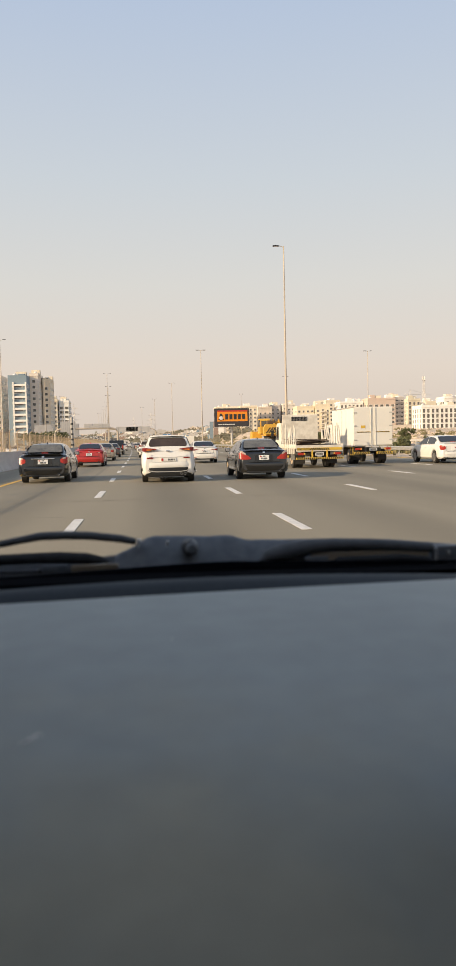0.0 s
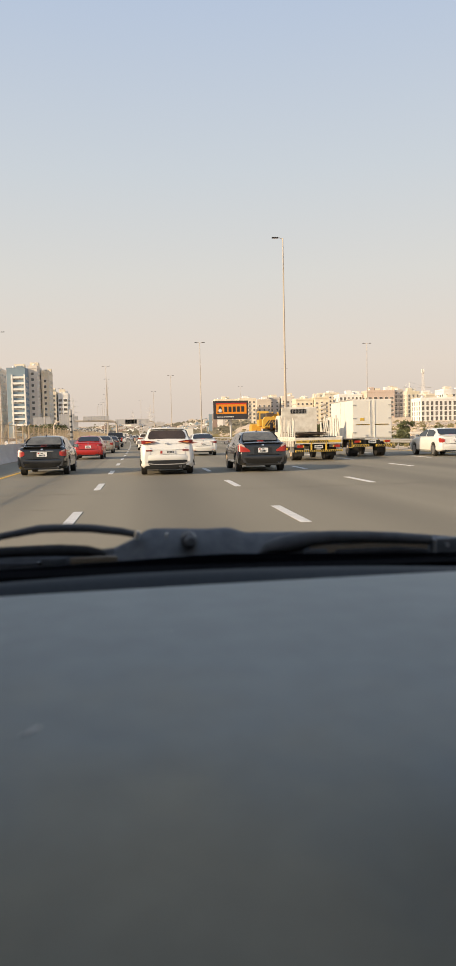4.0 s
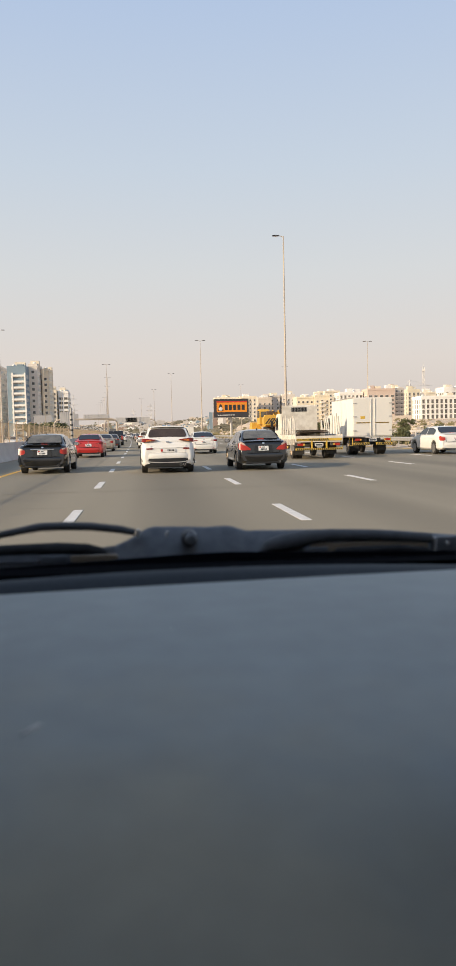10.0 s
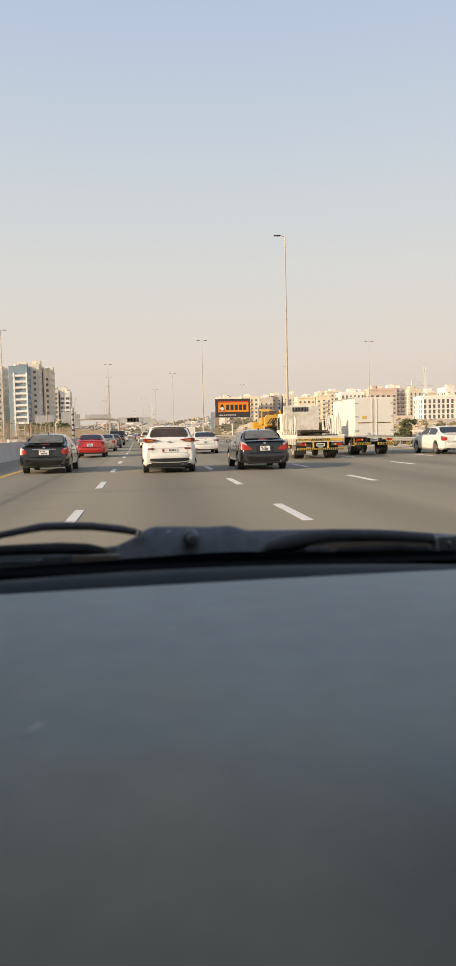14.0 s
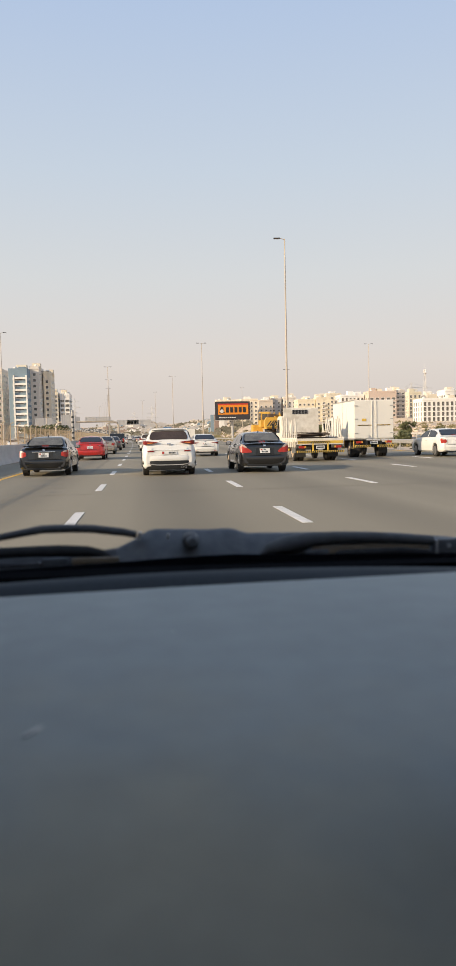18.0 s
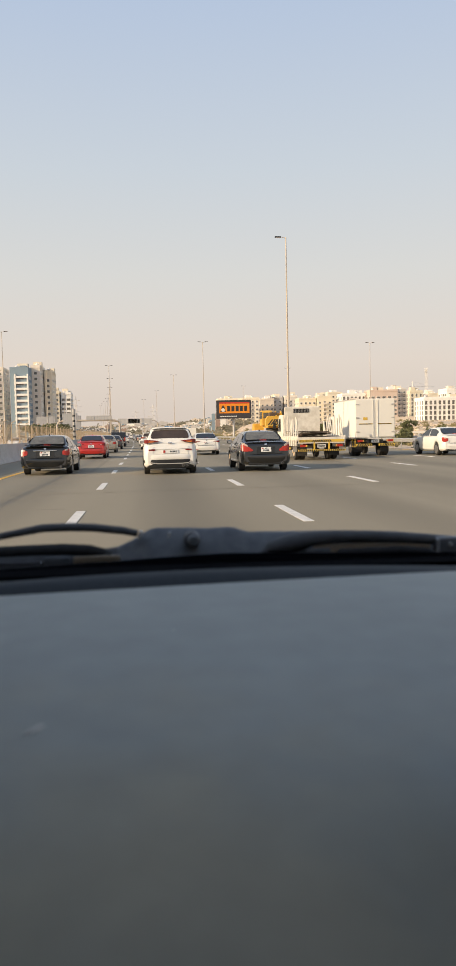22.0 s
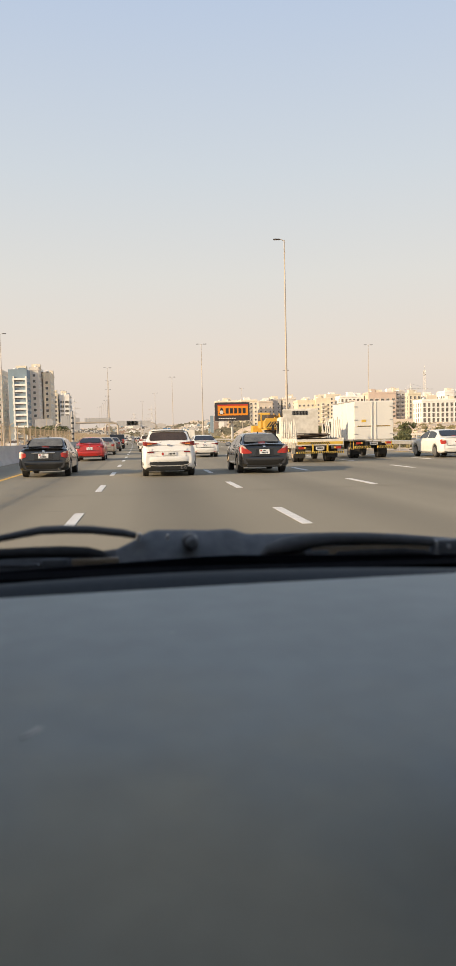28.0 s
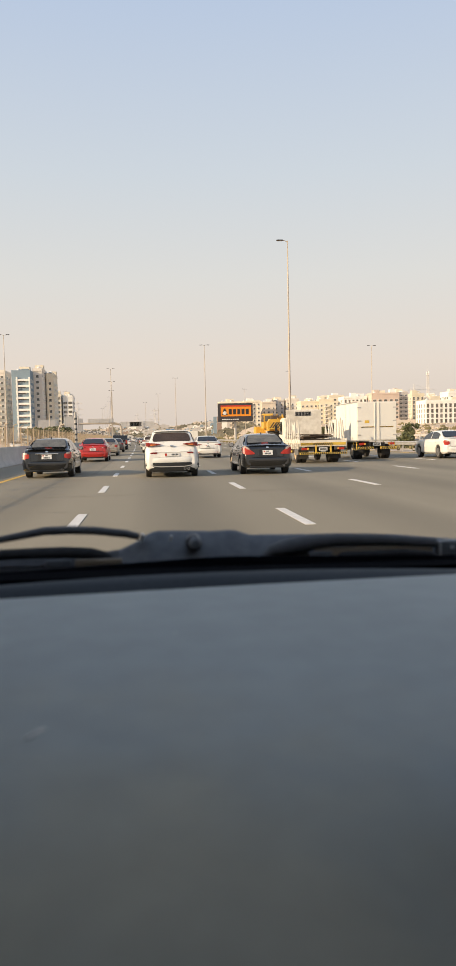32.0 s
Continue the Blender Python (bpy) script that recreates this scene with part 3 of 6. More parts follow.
part("bonnet_and_reflection_strip", box(0.016, 1.1195, 1.1865, 0.185, 0.005, 0.013, 0.002), BEIGE_BODY, own)
# Brown strip added below the blade, its paint standing for a reflection.
part("bonnet_and_reflection_strip", box(-0.398, 1.106, 1.1848, 0.068, 0.006, 0.0105, 0.003), BEIGE_BODY, own)
# Two pale slivers laid on the pad to stand for a light reflection.
part("reflection_streak", join(moved(box(0, 0, 0, 0.013, 0.0045, 0.0006, 0.0002), pose(-0.399, 0.507, 1.1672, 0, 0, 62)), moved(box(0, 0, 0, 0.009, 0.003, 0.0006, 0.0002), pose(-0.403, 0.500, 1.1670, 0, 0, 40))), DIRTY_WHITE, dashboard, "small pale streak painted as a reflection")
for x, y, z, w in ((-0.2855, 0.4215, 1.1625, 0.0032), (-0.366, 0.664, 1.1722, 0.003), (-0.30, 0.72, 1.1746, 0.0025)):
    part("dust_speck", moved(box(0, 0, 0, w, w * 0.7, 0.0004, 0.0001), pose(x, y, z, 0, 0, 30)), DIRTY_WHITE, dashboard, "tiny pale dust speck")
# Bodywork of the car: sides with wheel arches, bonnet, nose, tail, roof and pillars.
OWN_AXLES, OWN_R = (-1.35, 1.42), 0.35
own_ys = sorted({-2.12, -2.08, -2.0, -1.85, 2.0, 2.15, 2.28, 2.34, *np.linspace(-1.8, 1.9, 16), *[a + 0.41 * math.cos(k) for a in OWN_AXLES for k in np.linspace(0, math.pi, 13)]})
for s in (-1, 1):
    rings = []
    for y in own_ys:
        w = 0.93 * min(1.0, 0.90 + 0.10 * min(1, (y + 2.12) / 0.25) ** 0.6, 0.82 + 0.18 * min(1, max(0, 2.36 - y) / 0.6) ** 0.6)
        zb = 0.30
        for a in OWN_AXLES:
            if abs(y - a) < 0.41:
                zb = max(zb, OWN_R + math.sqrt(0.41 ** 2 - (y - a) ** 2))
        zt = float(np.interp(y, [-2.12, 1.1, 1.3, 1.9, 2.36], [1.08, 1.11, 1.09, 1.00, 0.86]))
        rings.append([(s * (w - 0.05), float(y), zb), (s * w, float(y), zb + 0.10 * (zt - zb)), (s * w, float(y), zb + 0.62 * (zt - zb)), (s * (w - 0.05), float(y), zt), (s * (w - 0.11), float(y), zt), (s * (w - 0.12), float(y), zb)])
    side = part("body_side", loft(rings), BEIGE_BODY, own, "beige painted body side")
    for y in (0.98, -0.12, -1.0):
        part("door_seam", box(s * 0.926, y, 0.72, 0.012, 0.012, 0.62), DARK, side)
    for y in (0.05, -0.85):
        part("door_handle", box(s * 0.925, y, 0.93, 0.04, 0.2, 0.035, 0.012), CHROME, side)
    part("sill", box(s * 0.85, 0.03, 0.30, 0.10, 1.85, 0.10, 0.03), DARK, own)
    for a in OWN_AXLES:
        wheel_on(own, s * 0.915, a, OWN_R, 0.22, RIM)
    mirror = part("mirror", box(s * 1.03, 0.80, 1.16, 0.22, 0.14, 0.16, 0.05), BEIGE_BODY, own)
    part("mirror_glass", box(s * 1.03, 0.726, 1.16, 0.17, 0.004, 0.12), CHROME, mirror)
    part("headlight", box(s * 0.64, 2.24, 0.80, 0.36, 0.24, 0.16, 0.06), CLEAR_LENS, own)
    part("tail_light", box(s * 0.80, -2.06, 0.95, 0.20, 0.14, 0.26, 0.05), RED_LENS, own)
    # Front pillar out of view, bowed and thickened to keep sun off the cowl.
    part("pillar", tube([(s * 0.85, 1.23, 1.08), (s * 0.81, 0.96, 1.365), (s * 0.765, 0.70, 1.61), (s * 0.70, 0.56, 1.715)], [0.06, 0.06, 0.055, 0.045], 8), BEIGE_BODY, own)
    part("roof_rail", tube([(s * 0.69, 0.56, 1.715), (s * 0.68, -0.6, 1.75), (s * 0.66, -1.9, 1.70)], 0.045, 8), BEIGE_BODY, own)
    for y in (-0.05, -1.0, -1.98):
        part("pillar", tube([(s * 0.84, y - 0.06, 1.08), (s * 0.76, y - 0.02, 1.42), (s * 0.67, y + 0.05, 1.70)], 0.05, 8), CABIN, own)
    # Unseen opaque panes, added to shut side light out of the cabin.
    part("side_window", moved(box(0, 0, 0, 0.006, 2.9, 0.62), pose(s * 0.765, -0.55, 1.40, 0, s * -14, 0)), GLASS, own)
    # Unseen opaque pane below the pillar, added to block the side sun.
    part("sun_block_pane", prism([(0.70, 1.11), (0.70, 1.58), (1.14, 1.14), (1.14, 1.11)], s * 0.81 - 0.004, s * 0.81 + 0.004), GLASS, own)
bonnet = [[(float(x) * w, y - 0.05 * float(x) ** 2, z - 0.045 * float(x) ** 2) for x in np.linspace(-0.84, 0.84, 13)] for y, z, w in ((1.22, 1.13, 1.0), (1.5, 1.115, 1.0), (1.9, 1.06, 0.97), (2.2, 0.98, 0.92), (2.33, 0.90, 0.88), (2.36, 0.82, 0.87))]
part("bonnet", sheet(bonnet), BEIGE_BODY, own, "beige painted bonnet")
part("front_bumper", box(0, 2.22, 0.50, 1.62, 0.34, 0.46, 0.14), BEIGE_BODY, own)
grille = part("grille", box(0, 2.345, 0.74, 0.86, 0.06, 0.16, 0.02), DARK, own)
for k in range(3):
    part("grille_bar", box(0, 2.38, 0.69 + 0.05 * k, 0.8, 0.012, 0.015), CHROME, grille)
roof_rows = [[(x * 0.70, y, z + 0.035 * (1 - (x / 0.96) ** 2)) for x in np.linspace(-0.96, 0.96, 11)] for y, z in ((0.32, 1.716), (0.18, 1.730), (0.0, 1.742), (-0.6, 1.752), (-1.3, 1.74), (-1.95, 1.70))]
top_v, top_f = sheet(roof_rows)
low_v, low_f = sheet([[(x, y, z - 0.03) for x, y, z in r] for r in roof_rows])
part("roof", join((top_v, [tuple(reversed(f)) for f in top_f]), (low_v, low_f)), BEIGE_BODY, own, "beige painted roof")
part("tailgate", box(0, -2.08, 0.74, 1.62, 0.10, 0.70, 0.05), BEIGE_BODY, own)
part("rear_bumper", box(0, -2.10, 0.42, 1.68, 0.20, 0.24, 0.08), BEIGE_BODY, own)
# Opaque and out of view as well, against light from behind.
part("rear_window", moved(box(0, 0, 0, 1.38, 0.006, 0.66), pose(0, -2.02, 1.39, -8, 0, 0)), GLASS, own)
part("cabin_floor", box(0, 0.1, 0.36, 1.58, 4.1, 0.05), CABIN, own)
for x in (-0.38, 0.38):
    seat = part("seat_back", box(x, -0.55, 0.92, 0.5, 0.16, 0.66, 0.06), CABIN, own)
    part("headrest", box(x, -0.60, 1.36, 0.26, 0.10, 0.2, 0.05), CABIN, seat)
own.matrix_basis = Matrix.Translation(EYE) @ Matrix.Rotation(radians(-SQUAT), 4, Vector((0.9944, -0.1054, 0))) @ Matrix.Translation(-Vector(EYE)) @ own.matrix_basis


# ---- cars ----
CARS = {
    # length, width, deck outline (y, z), roof outline (y, z), wheels (y), tyre radius, belt
    "sedan": dict(L=4.75, W=1.80, deck=[(0, 0.90), (0.05, 0.99), (0.16, 1.045), (0.62, 1.065), (1.2, 1.0), (3.3, 0.99), (3.7, 0.98), (4.4, 0.86), (4.66, 0.74), (4.75, 0.58)],
                  roof=[(0.50, 1.05), (0.66, 1.09), (1.25, 1.38), (1.55, 1.435), (2.1, 1.46), (2.6, 1.435), (2.85, 1.37), (3.55, 0.99)], axles=(0.98, 3.75), r=0.32, top=0.57, belt=0.98),
    "suv": dict(L=4.48, W=1.86, deck=[(0, 0.84), (0.04, 1.02), (0.08, 1.10), (0.35, 1.12), (1.0, 1.08), (3.1, 1.06), (3.5, 1.05), (4.2, 0.96), (4.42, 0.82), (4.48, 0.62)],
                roof=[(0.06, 1.10), (0.11, 1.19), (0.34, 1.55), (0.46, 1.605), (0.9, 1.63), (1.7, 1.655), (2.2, 1.62), (2.5, 1.53), (3.25, 1.06)], axles=(0.82, 3.5), r=0.35, top=0.62, belt=1.06),
    "hatch": dict(L=3.80, W=1.70, deck=[(0, 0.80), (0.04, 0.95), (0.08, 1.0), (0.4, 1.02), (1.0, 0.99), (2.8, 0.97), (3.2, 0.95), (3.6, 0.85), (3.74, 0.74), (3.80, 0.58)],
                  roof=[(0.05, 1.0), (0.12, 1.08), (0.36, 1.40), (0.5, 1.47), (1.0, 1.52), (1.7, 1.52), (2.1, 1.44), (2.95, 0.96)], axles=(0.62, 3.05), r=0.30, top=0.56, belt=0.98),
}


# Rear lamps, from the flank inwards: share of the half width, y, foot and top; red part, then pale part.
LENSES = {
    "swept": ([(0.968, 0.13, 1.10, 1.19), (0.945, 0.05, 1.085, 1.21), (0.86, -0.004, 1.085, 1.205), (0.72, -0.014, 1.10, 1.195), (0.56, -0.014, 1.125, 1.18), (0.42, -0.014, 1.150, 1.162)],
              [(0.80, -0.019, 1.105, 1.150), (0.68, -0.020, 1.115, 1.150), (0.60, -0.020, 1.125, 1.148)]),
    "wing": ([(0.968, 0.17, 0.77, 0.95), (0.95, 0.06, 0.735, 0.965), (0.87, -0.004, 0.718, 0.945), (0.74, -0.014, 0.715, 0.90), (0.62, -0.014, 0.718, 0.84), (0.52, -0.014, 0.725, 0.77)],
             [(0.925, 0.035, 0.945, 1.02), (0.85, -0.006, 0.920, 1.01), (0.72, -0.017, 0.875, 0.925)]),
    "wide": ([(0.968, 0.11, 0.74, 0.90), (0.95, 0.05, 0.705, 0.94), (0.84, -0.008, 0.70, 0.935), (0.76, -0.014, 0.72, 0.90), (0.69, -0.014, 0.75, 0.86)],
             [(0.91, 0.025, 0.878, 0.942), (0.87, -0.006, 0.880, 0.940), (0.78, -0.017, 0.865, 0.915)]),
    "tall": ([(0.968, 0.16, 0.70, 1.02), (0.94, 0.05, 0.67, 1.06), (0.84, -0.008, 0.68, 1.04), (0.76, -0.014, 0.74, 0.96)],
             [(0.94, 0.045, 0.78, 0.85), (0.84, -0.014, 0.79, 0.84)]),
    "slim": ([(0.968, 0.20, 0.83, 0.93), (0.95, 0.06, 0.80, 0.945), (0.84, -0.008, 0.81, 0.935), (0.66, -0.014, 0.85, 0.92), (0.46, -0.014, 0.885, 0.905)],
             [(0.72, -0.019, 0.855, 0.885), (0.60, -0.019, 0.870, 0.890)]),
}
LENS_HOME = {"swept": "suv", "wing": "sedan", "wide": "sedan", "tall": "hatch", "slim": "sedan"}


def make_car(name, style, paint, label, look_name="", rim=RIM, rear_glass=GLASS, lens="wide", cladding=False, group=""):
    c = CARS[style]
    L, hw, belt = c["L"], c["W"] / 2, c["belt"]
    car = thing(name, label, "car", group=group)
    dy, dz = zip(*c["deck"])
    ry, rz = zip(*c["roof"])
    a0, a1 = c["axles"]
    R = c["r"] + 0.055
    ys = sorted({0.0, 0.02, 0.05, 0.1, 0.16, 0.24, 0.4, L, L - 0.03, L - 0.08, L - 0.16, L - 0.3, *np.linspace(0.5, L - 0.4, 18), *[a + R * math.cos(k) for a in (a0, a1) for k in np.linspace(0, math.pi, 13)]})
    rings = []
    for y in ys:
        end = min(1.0, 0.83 + 0.17 * min(1, (y / 0.22)) ** 0.55, 0.78 + 0.22 * min(1, ((L - y) / 0.55)) ** 0.6)
        w = hw * end
        zt = float(np.interp(y, dy, dz))
        zb = 0.24 + 0.10 * max(0, 1 - y / 0.25) + 0.06 * max(0, 1 - (L - y) / 0.3)
        for a in (a0, a1):
            if abs(y - a) < R:
                zb = max(zb, c["r"] + math.sqrt(R * R - (y - a) ** 2))
        h = max(0.12, zt - zb)
        zt = zb + h
        half = [(0.90, zb), (0.985, zb + 0.10 * h), (1.0, zb + 0.40 * h), (0.99, zb + 0.62 * h), (0.955, zb + 0.86 * h), (0.90, zt - 0.025), (0.80, zt - 0.004), (0.4, zt + 0.012)]
        rings.append([(-w * a, float(y), z) for a, z in half] + [(0, float(y), zt + 0.016)] + [(w * a, float(y), z) for a, z in reversed(half)])
    part("body", loft(rings), paint, car)
    part("underbody", box(0, L / 2, 0.36, c["W"] - 0.52, L - 0.5, 0.26, 0.03), DARK, car)
    # roof and glass
    wb, wt = hw * 0.90, c["top"]
    side_w = lambda z: wb + (wt + 0.03 - wb) * max(0.0, (z - belt)) / (max(rz) - belt)
    rings = []
    for y in sorted({*ry, *np.linspace(ry[0], ry[-1], 22)}):
        z = float(np.interp(y, ry, rz))
        b = min(belt, z - 0.02)
        w2 = min(side_w(z), hw * 0.90)
        g = z - b
        half = [(wb, b), (wb * 0.995, b + 0.012), (wb + (w2 + 0.02 - wb) * 0.55, b + max(0.013, 0.5 * g)), (w2 + 0.022, b + max(0.014, g - 0.13)), (w2 - 0.008, b + max(0.015, g - 0.065)), (w2 - 0.065, b + max(0.016, g - 0.025)), (w2 * 0.55, b + max(0.017, g - 0.004))]
        rings.append([(-a, float(y), q) for a, q in half] + [(0, float(y), z + 0.012)] + [(a, float(y), q) for a, q in reversed(half)])
    part("roof", loft(rings), paint, car)

    def slope_glass(nm, y0, y1, inset, material, lift=0.014):
        rows = []
        for y in np.linspace(y0, y1, 9):
            z = float(np.interp(y, ry, rz))
            k = abs(2 * (y - y0) / (y1 - y0) - 1)
            w2 = (side_w(z) - inset) * (1 - 0.10 * k ** 4)
            rows.append([(w2 * q, float(y), z + lift + 0.010 * (1 - q * q)) for q in np.linspace(-1, 1, 9)])
        return part(nm, sheet(rows), material, car)

    if style == "sedan":
        slope_glass("window_trim", 0.675, 1.325, 0.072, DARK, 0.009)
        slope_glass("rear_window", 0.70, 1.30, 0.10, rear_glass)
        part("boot_lip", loft([[(x, 0.005 + 0.03 * x * x, 1.030 - 0.02 * x * x), (x, 0.10, 1.050), (x, 0.10, 1.064 - 0.015 * x * x), (x, -0.004 + 0.03 * x * x, 1.046 - 0.02 * x * x)] for x in np.linspace(-0.66, 0.66, 9)]), paint, car)
        slope_glass("windscreen", 2.88, 3.48, 0.08, GLASS)
    else:
        slope_glass("rear_window", 0.135 if style == "suv" else 0.14, ry[2] - 0.02, 0.10 if style == "suv" else 0.13, rear_glass)
        slope_glass("windscreen", ry[-1] - 0.68, ry[-1] - 0.06, 0.08, GLASS)
    mid = (ry[1] + ry[-1]) / 2 + 0.05
    for s in (-1, 1):
        for y0, y1 in ((ry[1] + (0.42 if style == "sedan" else 0.22), mid - 0.04), (mid + 0.04, ry[-1] - 0.28)):
            rows = []
            for y in np.linspace(y0, y1, 8):
                zt = max(belt + 0.05, float(np.interp(y, ry, rz)) - 0.075)
                rows.append([(s * (side_w(z) + 0.006), float(y), z) for z in np.linspace(belt + 0.03, zt, 4)])
            part("side_window", sheet(rows), GLASS, car)
        mirror = part("mirror", box(s * (hw + 0.06), ry[-1] - 0.5, belt + 0.06, 0.2, 0.12, 0.14, 0.04), paint, car)
        part("mirror_glass", box(s * (hw + 0.06), ry[-1] - 0.563, belt + 0.06, 0.15, 0.004, 0.1), CHROME, mirror)
        part("headlight", box(s * hw * 0.68, L - 0.16, 0.66, 0.36, 0.22, 0.15, 0.05), CLEAR_LENS, car)
        for y in (mid + 0.05, mid - 0.85):
            part("door_handle", box(s * (hw * 0.985), y, belt - 0.14, 0.04, 0.18, 0.03, 0.01), paint, car)
        for a in (a0, a1):
            wheel_on(car, s * (hw - 0.015), a, c["r"], 0.21, rim)
    # lamps, boot line, plate, bumper
    zl = {"sedan": 0.86, "suv": 1.085, "hatch": 0.86}[style]
    red, pale = LENSES[lens]
    dz0 = 0.0 if style == LENS_HOME[lens] else zl - {"sedan": 0.86, "suv": 1.15, "hatch": 0.86}[LENS_HOME[lens]]
    wrap = lambda s, cut: loft([[(s * x * hw, y, z0 + dz0), (s * x * hw, y + 0.10 + 0.12 * max(0.0, y), z0 + dz0), (s * x * hw, y + 0.10 + 0.12 * max(0.0, y), z1 + dz0), (s * x * hw, y, z1 + dz0)] for x, y, z0, z1 in cut])
    for s in (-1, 1):
        tail = part("tail_light", wrap(s, red), DARK_LENS if lens in ("slim", "swept") else RED_LENS, car)
        if pale:
            part("indicator_lens", wrap(s, pale), AMBER_LENS if style == "suv" else CLEAR_LENS, tail)
        if lens in ("slim", "tall"):
            part("reflector", box(s * hw * 0.70, -0.052, 0.37, 0.16, 0.02, 0.03, 0.008), RED_LENS, car)
    if style == "suv":
        part("boot_seam", join(box(0, -0.006, 0.705, 1.20, 0.02, 0.007), box(-0.60, 0.0, 0.84, 0.007, 0.02, 0.27), box(0.60, 0.0, 0.84, 0.007, 0.02, 0.27)), paint, car)
    else:
        part("boot_seam", join(box(0, 0.002, 0.635, 1.14, 0.02, 0.010), box(-0.575, 0.004, 0.76, 0.008, 0.02, 0.25), box(0.575, 0.004, 0.76, 0.008, 0.02, 0.25)), DARK, car)

    def bumper(nm, prof, w0, w1, material, lbl=""):
        """A bumper bar that wraps round the corners; w0 and w1 are its half widths at foot and top."""
        za, zb2 = min(q[1] for q in prof), max(q[1] for q in prof)
        rings = []
        for u in np.linspace(-1, 1, 17):
            off = 0.21 * abs(u) ** 5
            rings.append([(u * (w0 + (w1 - w0) * min(1, 2.2 * (z - za) / (zb2 - za))), off + y, z) for y, z in prof])
        return part(nm, loft(rings), material, car, lbl)

    if cladding:
        bumper("bumper", [(0.10, 0.515), (-0.03, 0.515), (-0.045, 0.55), (-0.045, 0.64), (-0.028, 0.695), (0.0, 0.70), (0.10, 0.70)], hw * 0.985, hw * 0.985, paint)
        bumper("bumper_cladding", [(0.12, 0.20), (0.0, 0.20), (-0.035, 0.26), (-0.050, 0.42), (-0.042, 0.513), (0.12, 0.513)], hw * 0.78, hw * 0.985, DARK, "black plastic lower bumper")
        part("skid_strip", loft([[(x, -0.062 + 0.05 * abs(x) ** 3, z), (x, 0.0, z), (x, 0.0, z + 0.03), (x, -0.062 + 0.05 * abs(x) ** 3, z + 0.03)] for x, z in ((-0.72, 0.435), (-0.62, 0.385), (-0.42, 0.362), (0, 0.358), (0.42, 0.362), (0.62, 0.385), (0.72, 0.435))]), GALV, car, "silver skid strip")
    else:
        bumper("bumper", [(0.10, 0.29), (0.0, 0.29), (-0.040, 0.34), (-0.048, 0.46), (-0.050, 0.55), (-0.030, 0.595), (0.012, 0.615), (0.10, 0.615)], hw * 0.90, hw * 0.985, paint)
        part("bumper_crease", box(0, -0.050, 0.475, hw * 1.40, 0.008, 0.012, 0.003), paint, car)
        part("bumper_valance", box(0, 0.09, 0.275, hw * 1.40, 0.2, 0.09, 0.03), DARK, car)
    pz = {"sedan": 0.775, "suv": 0.79, "hatch": 0.60}[style]
    pw, ph = (0.52, 0.12) if style == "suv" else (0.36, 0.165)
    if style == "suv":
        part("plate_recess", box(0, 0.0, pz + 0.085, 0.62, 0.03, 0.022, 0.008), paint, car)
    else:
        part("plate_recess", loft([[(-0.33, y, pz - 0.115), (0.33, y, pz - 0.115), (0.31, y, pz + 0.10), (-0.31, y, pz + 0.10)] for y in (-0.008, 0.02)]), DARK if paint is BLACK_PAINT or paint is GREY_PAINT else paint, car)
    py = -0.056 if pz < 0.62 else -0.016
    plate = part("number_plate", box(0, py, pz, pw, 0.02, ph, 0.006), PLATE, car)
    py -= 0.012
    if style == "suv":
        part("plate_bars", bars(-0.02, 0.22, pz, 0.06, py, 5, 0.35), INK, plate)
        part("plate_emblem", box(-0.21, py, pz, 0.07, 0.006, 0.085), RED_LENS, plate)
    else:
        part("plate_bars", join(bars(-0.11, 0.11, pz - 0.03, 0.055, py, 5, 0.35), bars(-0.05, 0.05, pz + 0.042, 0.035, py, 3, 0.3)), INK, plate)
        part("plate_emblem", box(-0.12, py, pz + 0.042, 0.06, 0.006, 0.04), RED_LENS, plate)
    part("badge", box(0, 0.012, 1.09 if style == "suv" else zl + 0.10, 0.13 if style == "suv" else 0.09, 0.03, 0.055, 0.014), CHROME, car)
    for x in ((0.44, 0.56) if style == "suv" else (0.56,)):
        pipe = part("exhaust_pipe", tube([(x, 0.3, 0.30), (x, -0.075, 0.30)], 0.045 if style == "suv" else 0.035, 14), CHROME, car)
        part("pipe_mouth", tube([(x, -0.070, 0.30), (x, -0.077, 0.30)], 0.036 if style == "suv" else 0.027, 14), DARK, pipe)
    part("roof_fin", loft([[(-w, y, z), (w, y, z), (w * 0.3, y + 0.03, z + h), (-w * 0.3, y + 0.03, z + h)] for y, z, w, h in ((ry[3] + 0.02, rz[3] + 0.012, 0.025, 0.055), (ry[3] + 0.18, rz[3] + 0.02, 0.018, 0.012))]), paint, car)
    if style == "sedan":
        part("high_stop_light", box(0, 0.69, 1.112, 0.24, 0.04, 0.022, 0.006), RED_LENS, car)
    else:
        part("roof_spoiler", loft([[(x, ry[2] - 0.10 + 0.09 * q, rz[2] + 0.05 - 0.03 * q), (x, ry[2] + 0.22, rz[2] + 0.062 - 0.05 * q), (x, ry[2] + 0.22, rz[2] + 0.092 - 0.05 * q), (x, ry[2] - 0.09 + 0.09 * q, rz[2] + 0.075 - 0.03 * q)] for x, q in ((-0.60, 1.0), (-0.52, 0.35), (-0.3, 0.05), (0, 0), (0.3, 0.05), (0.52, 0.35), (0.60, 1.0))]), paint, car)
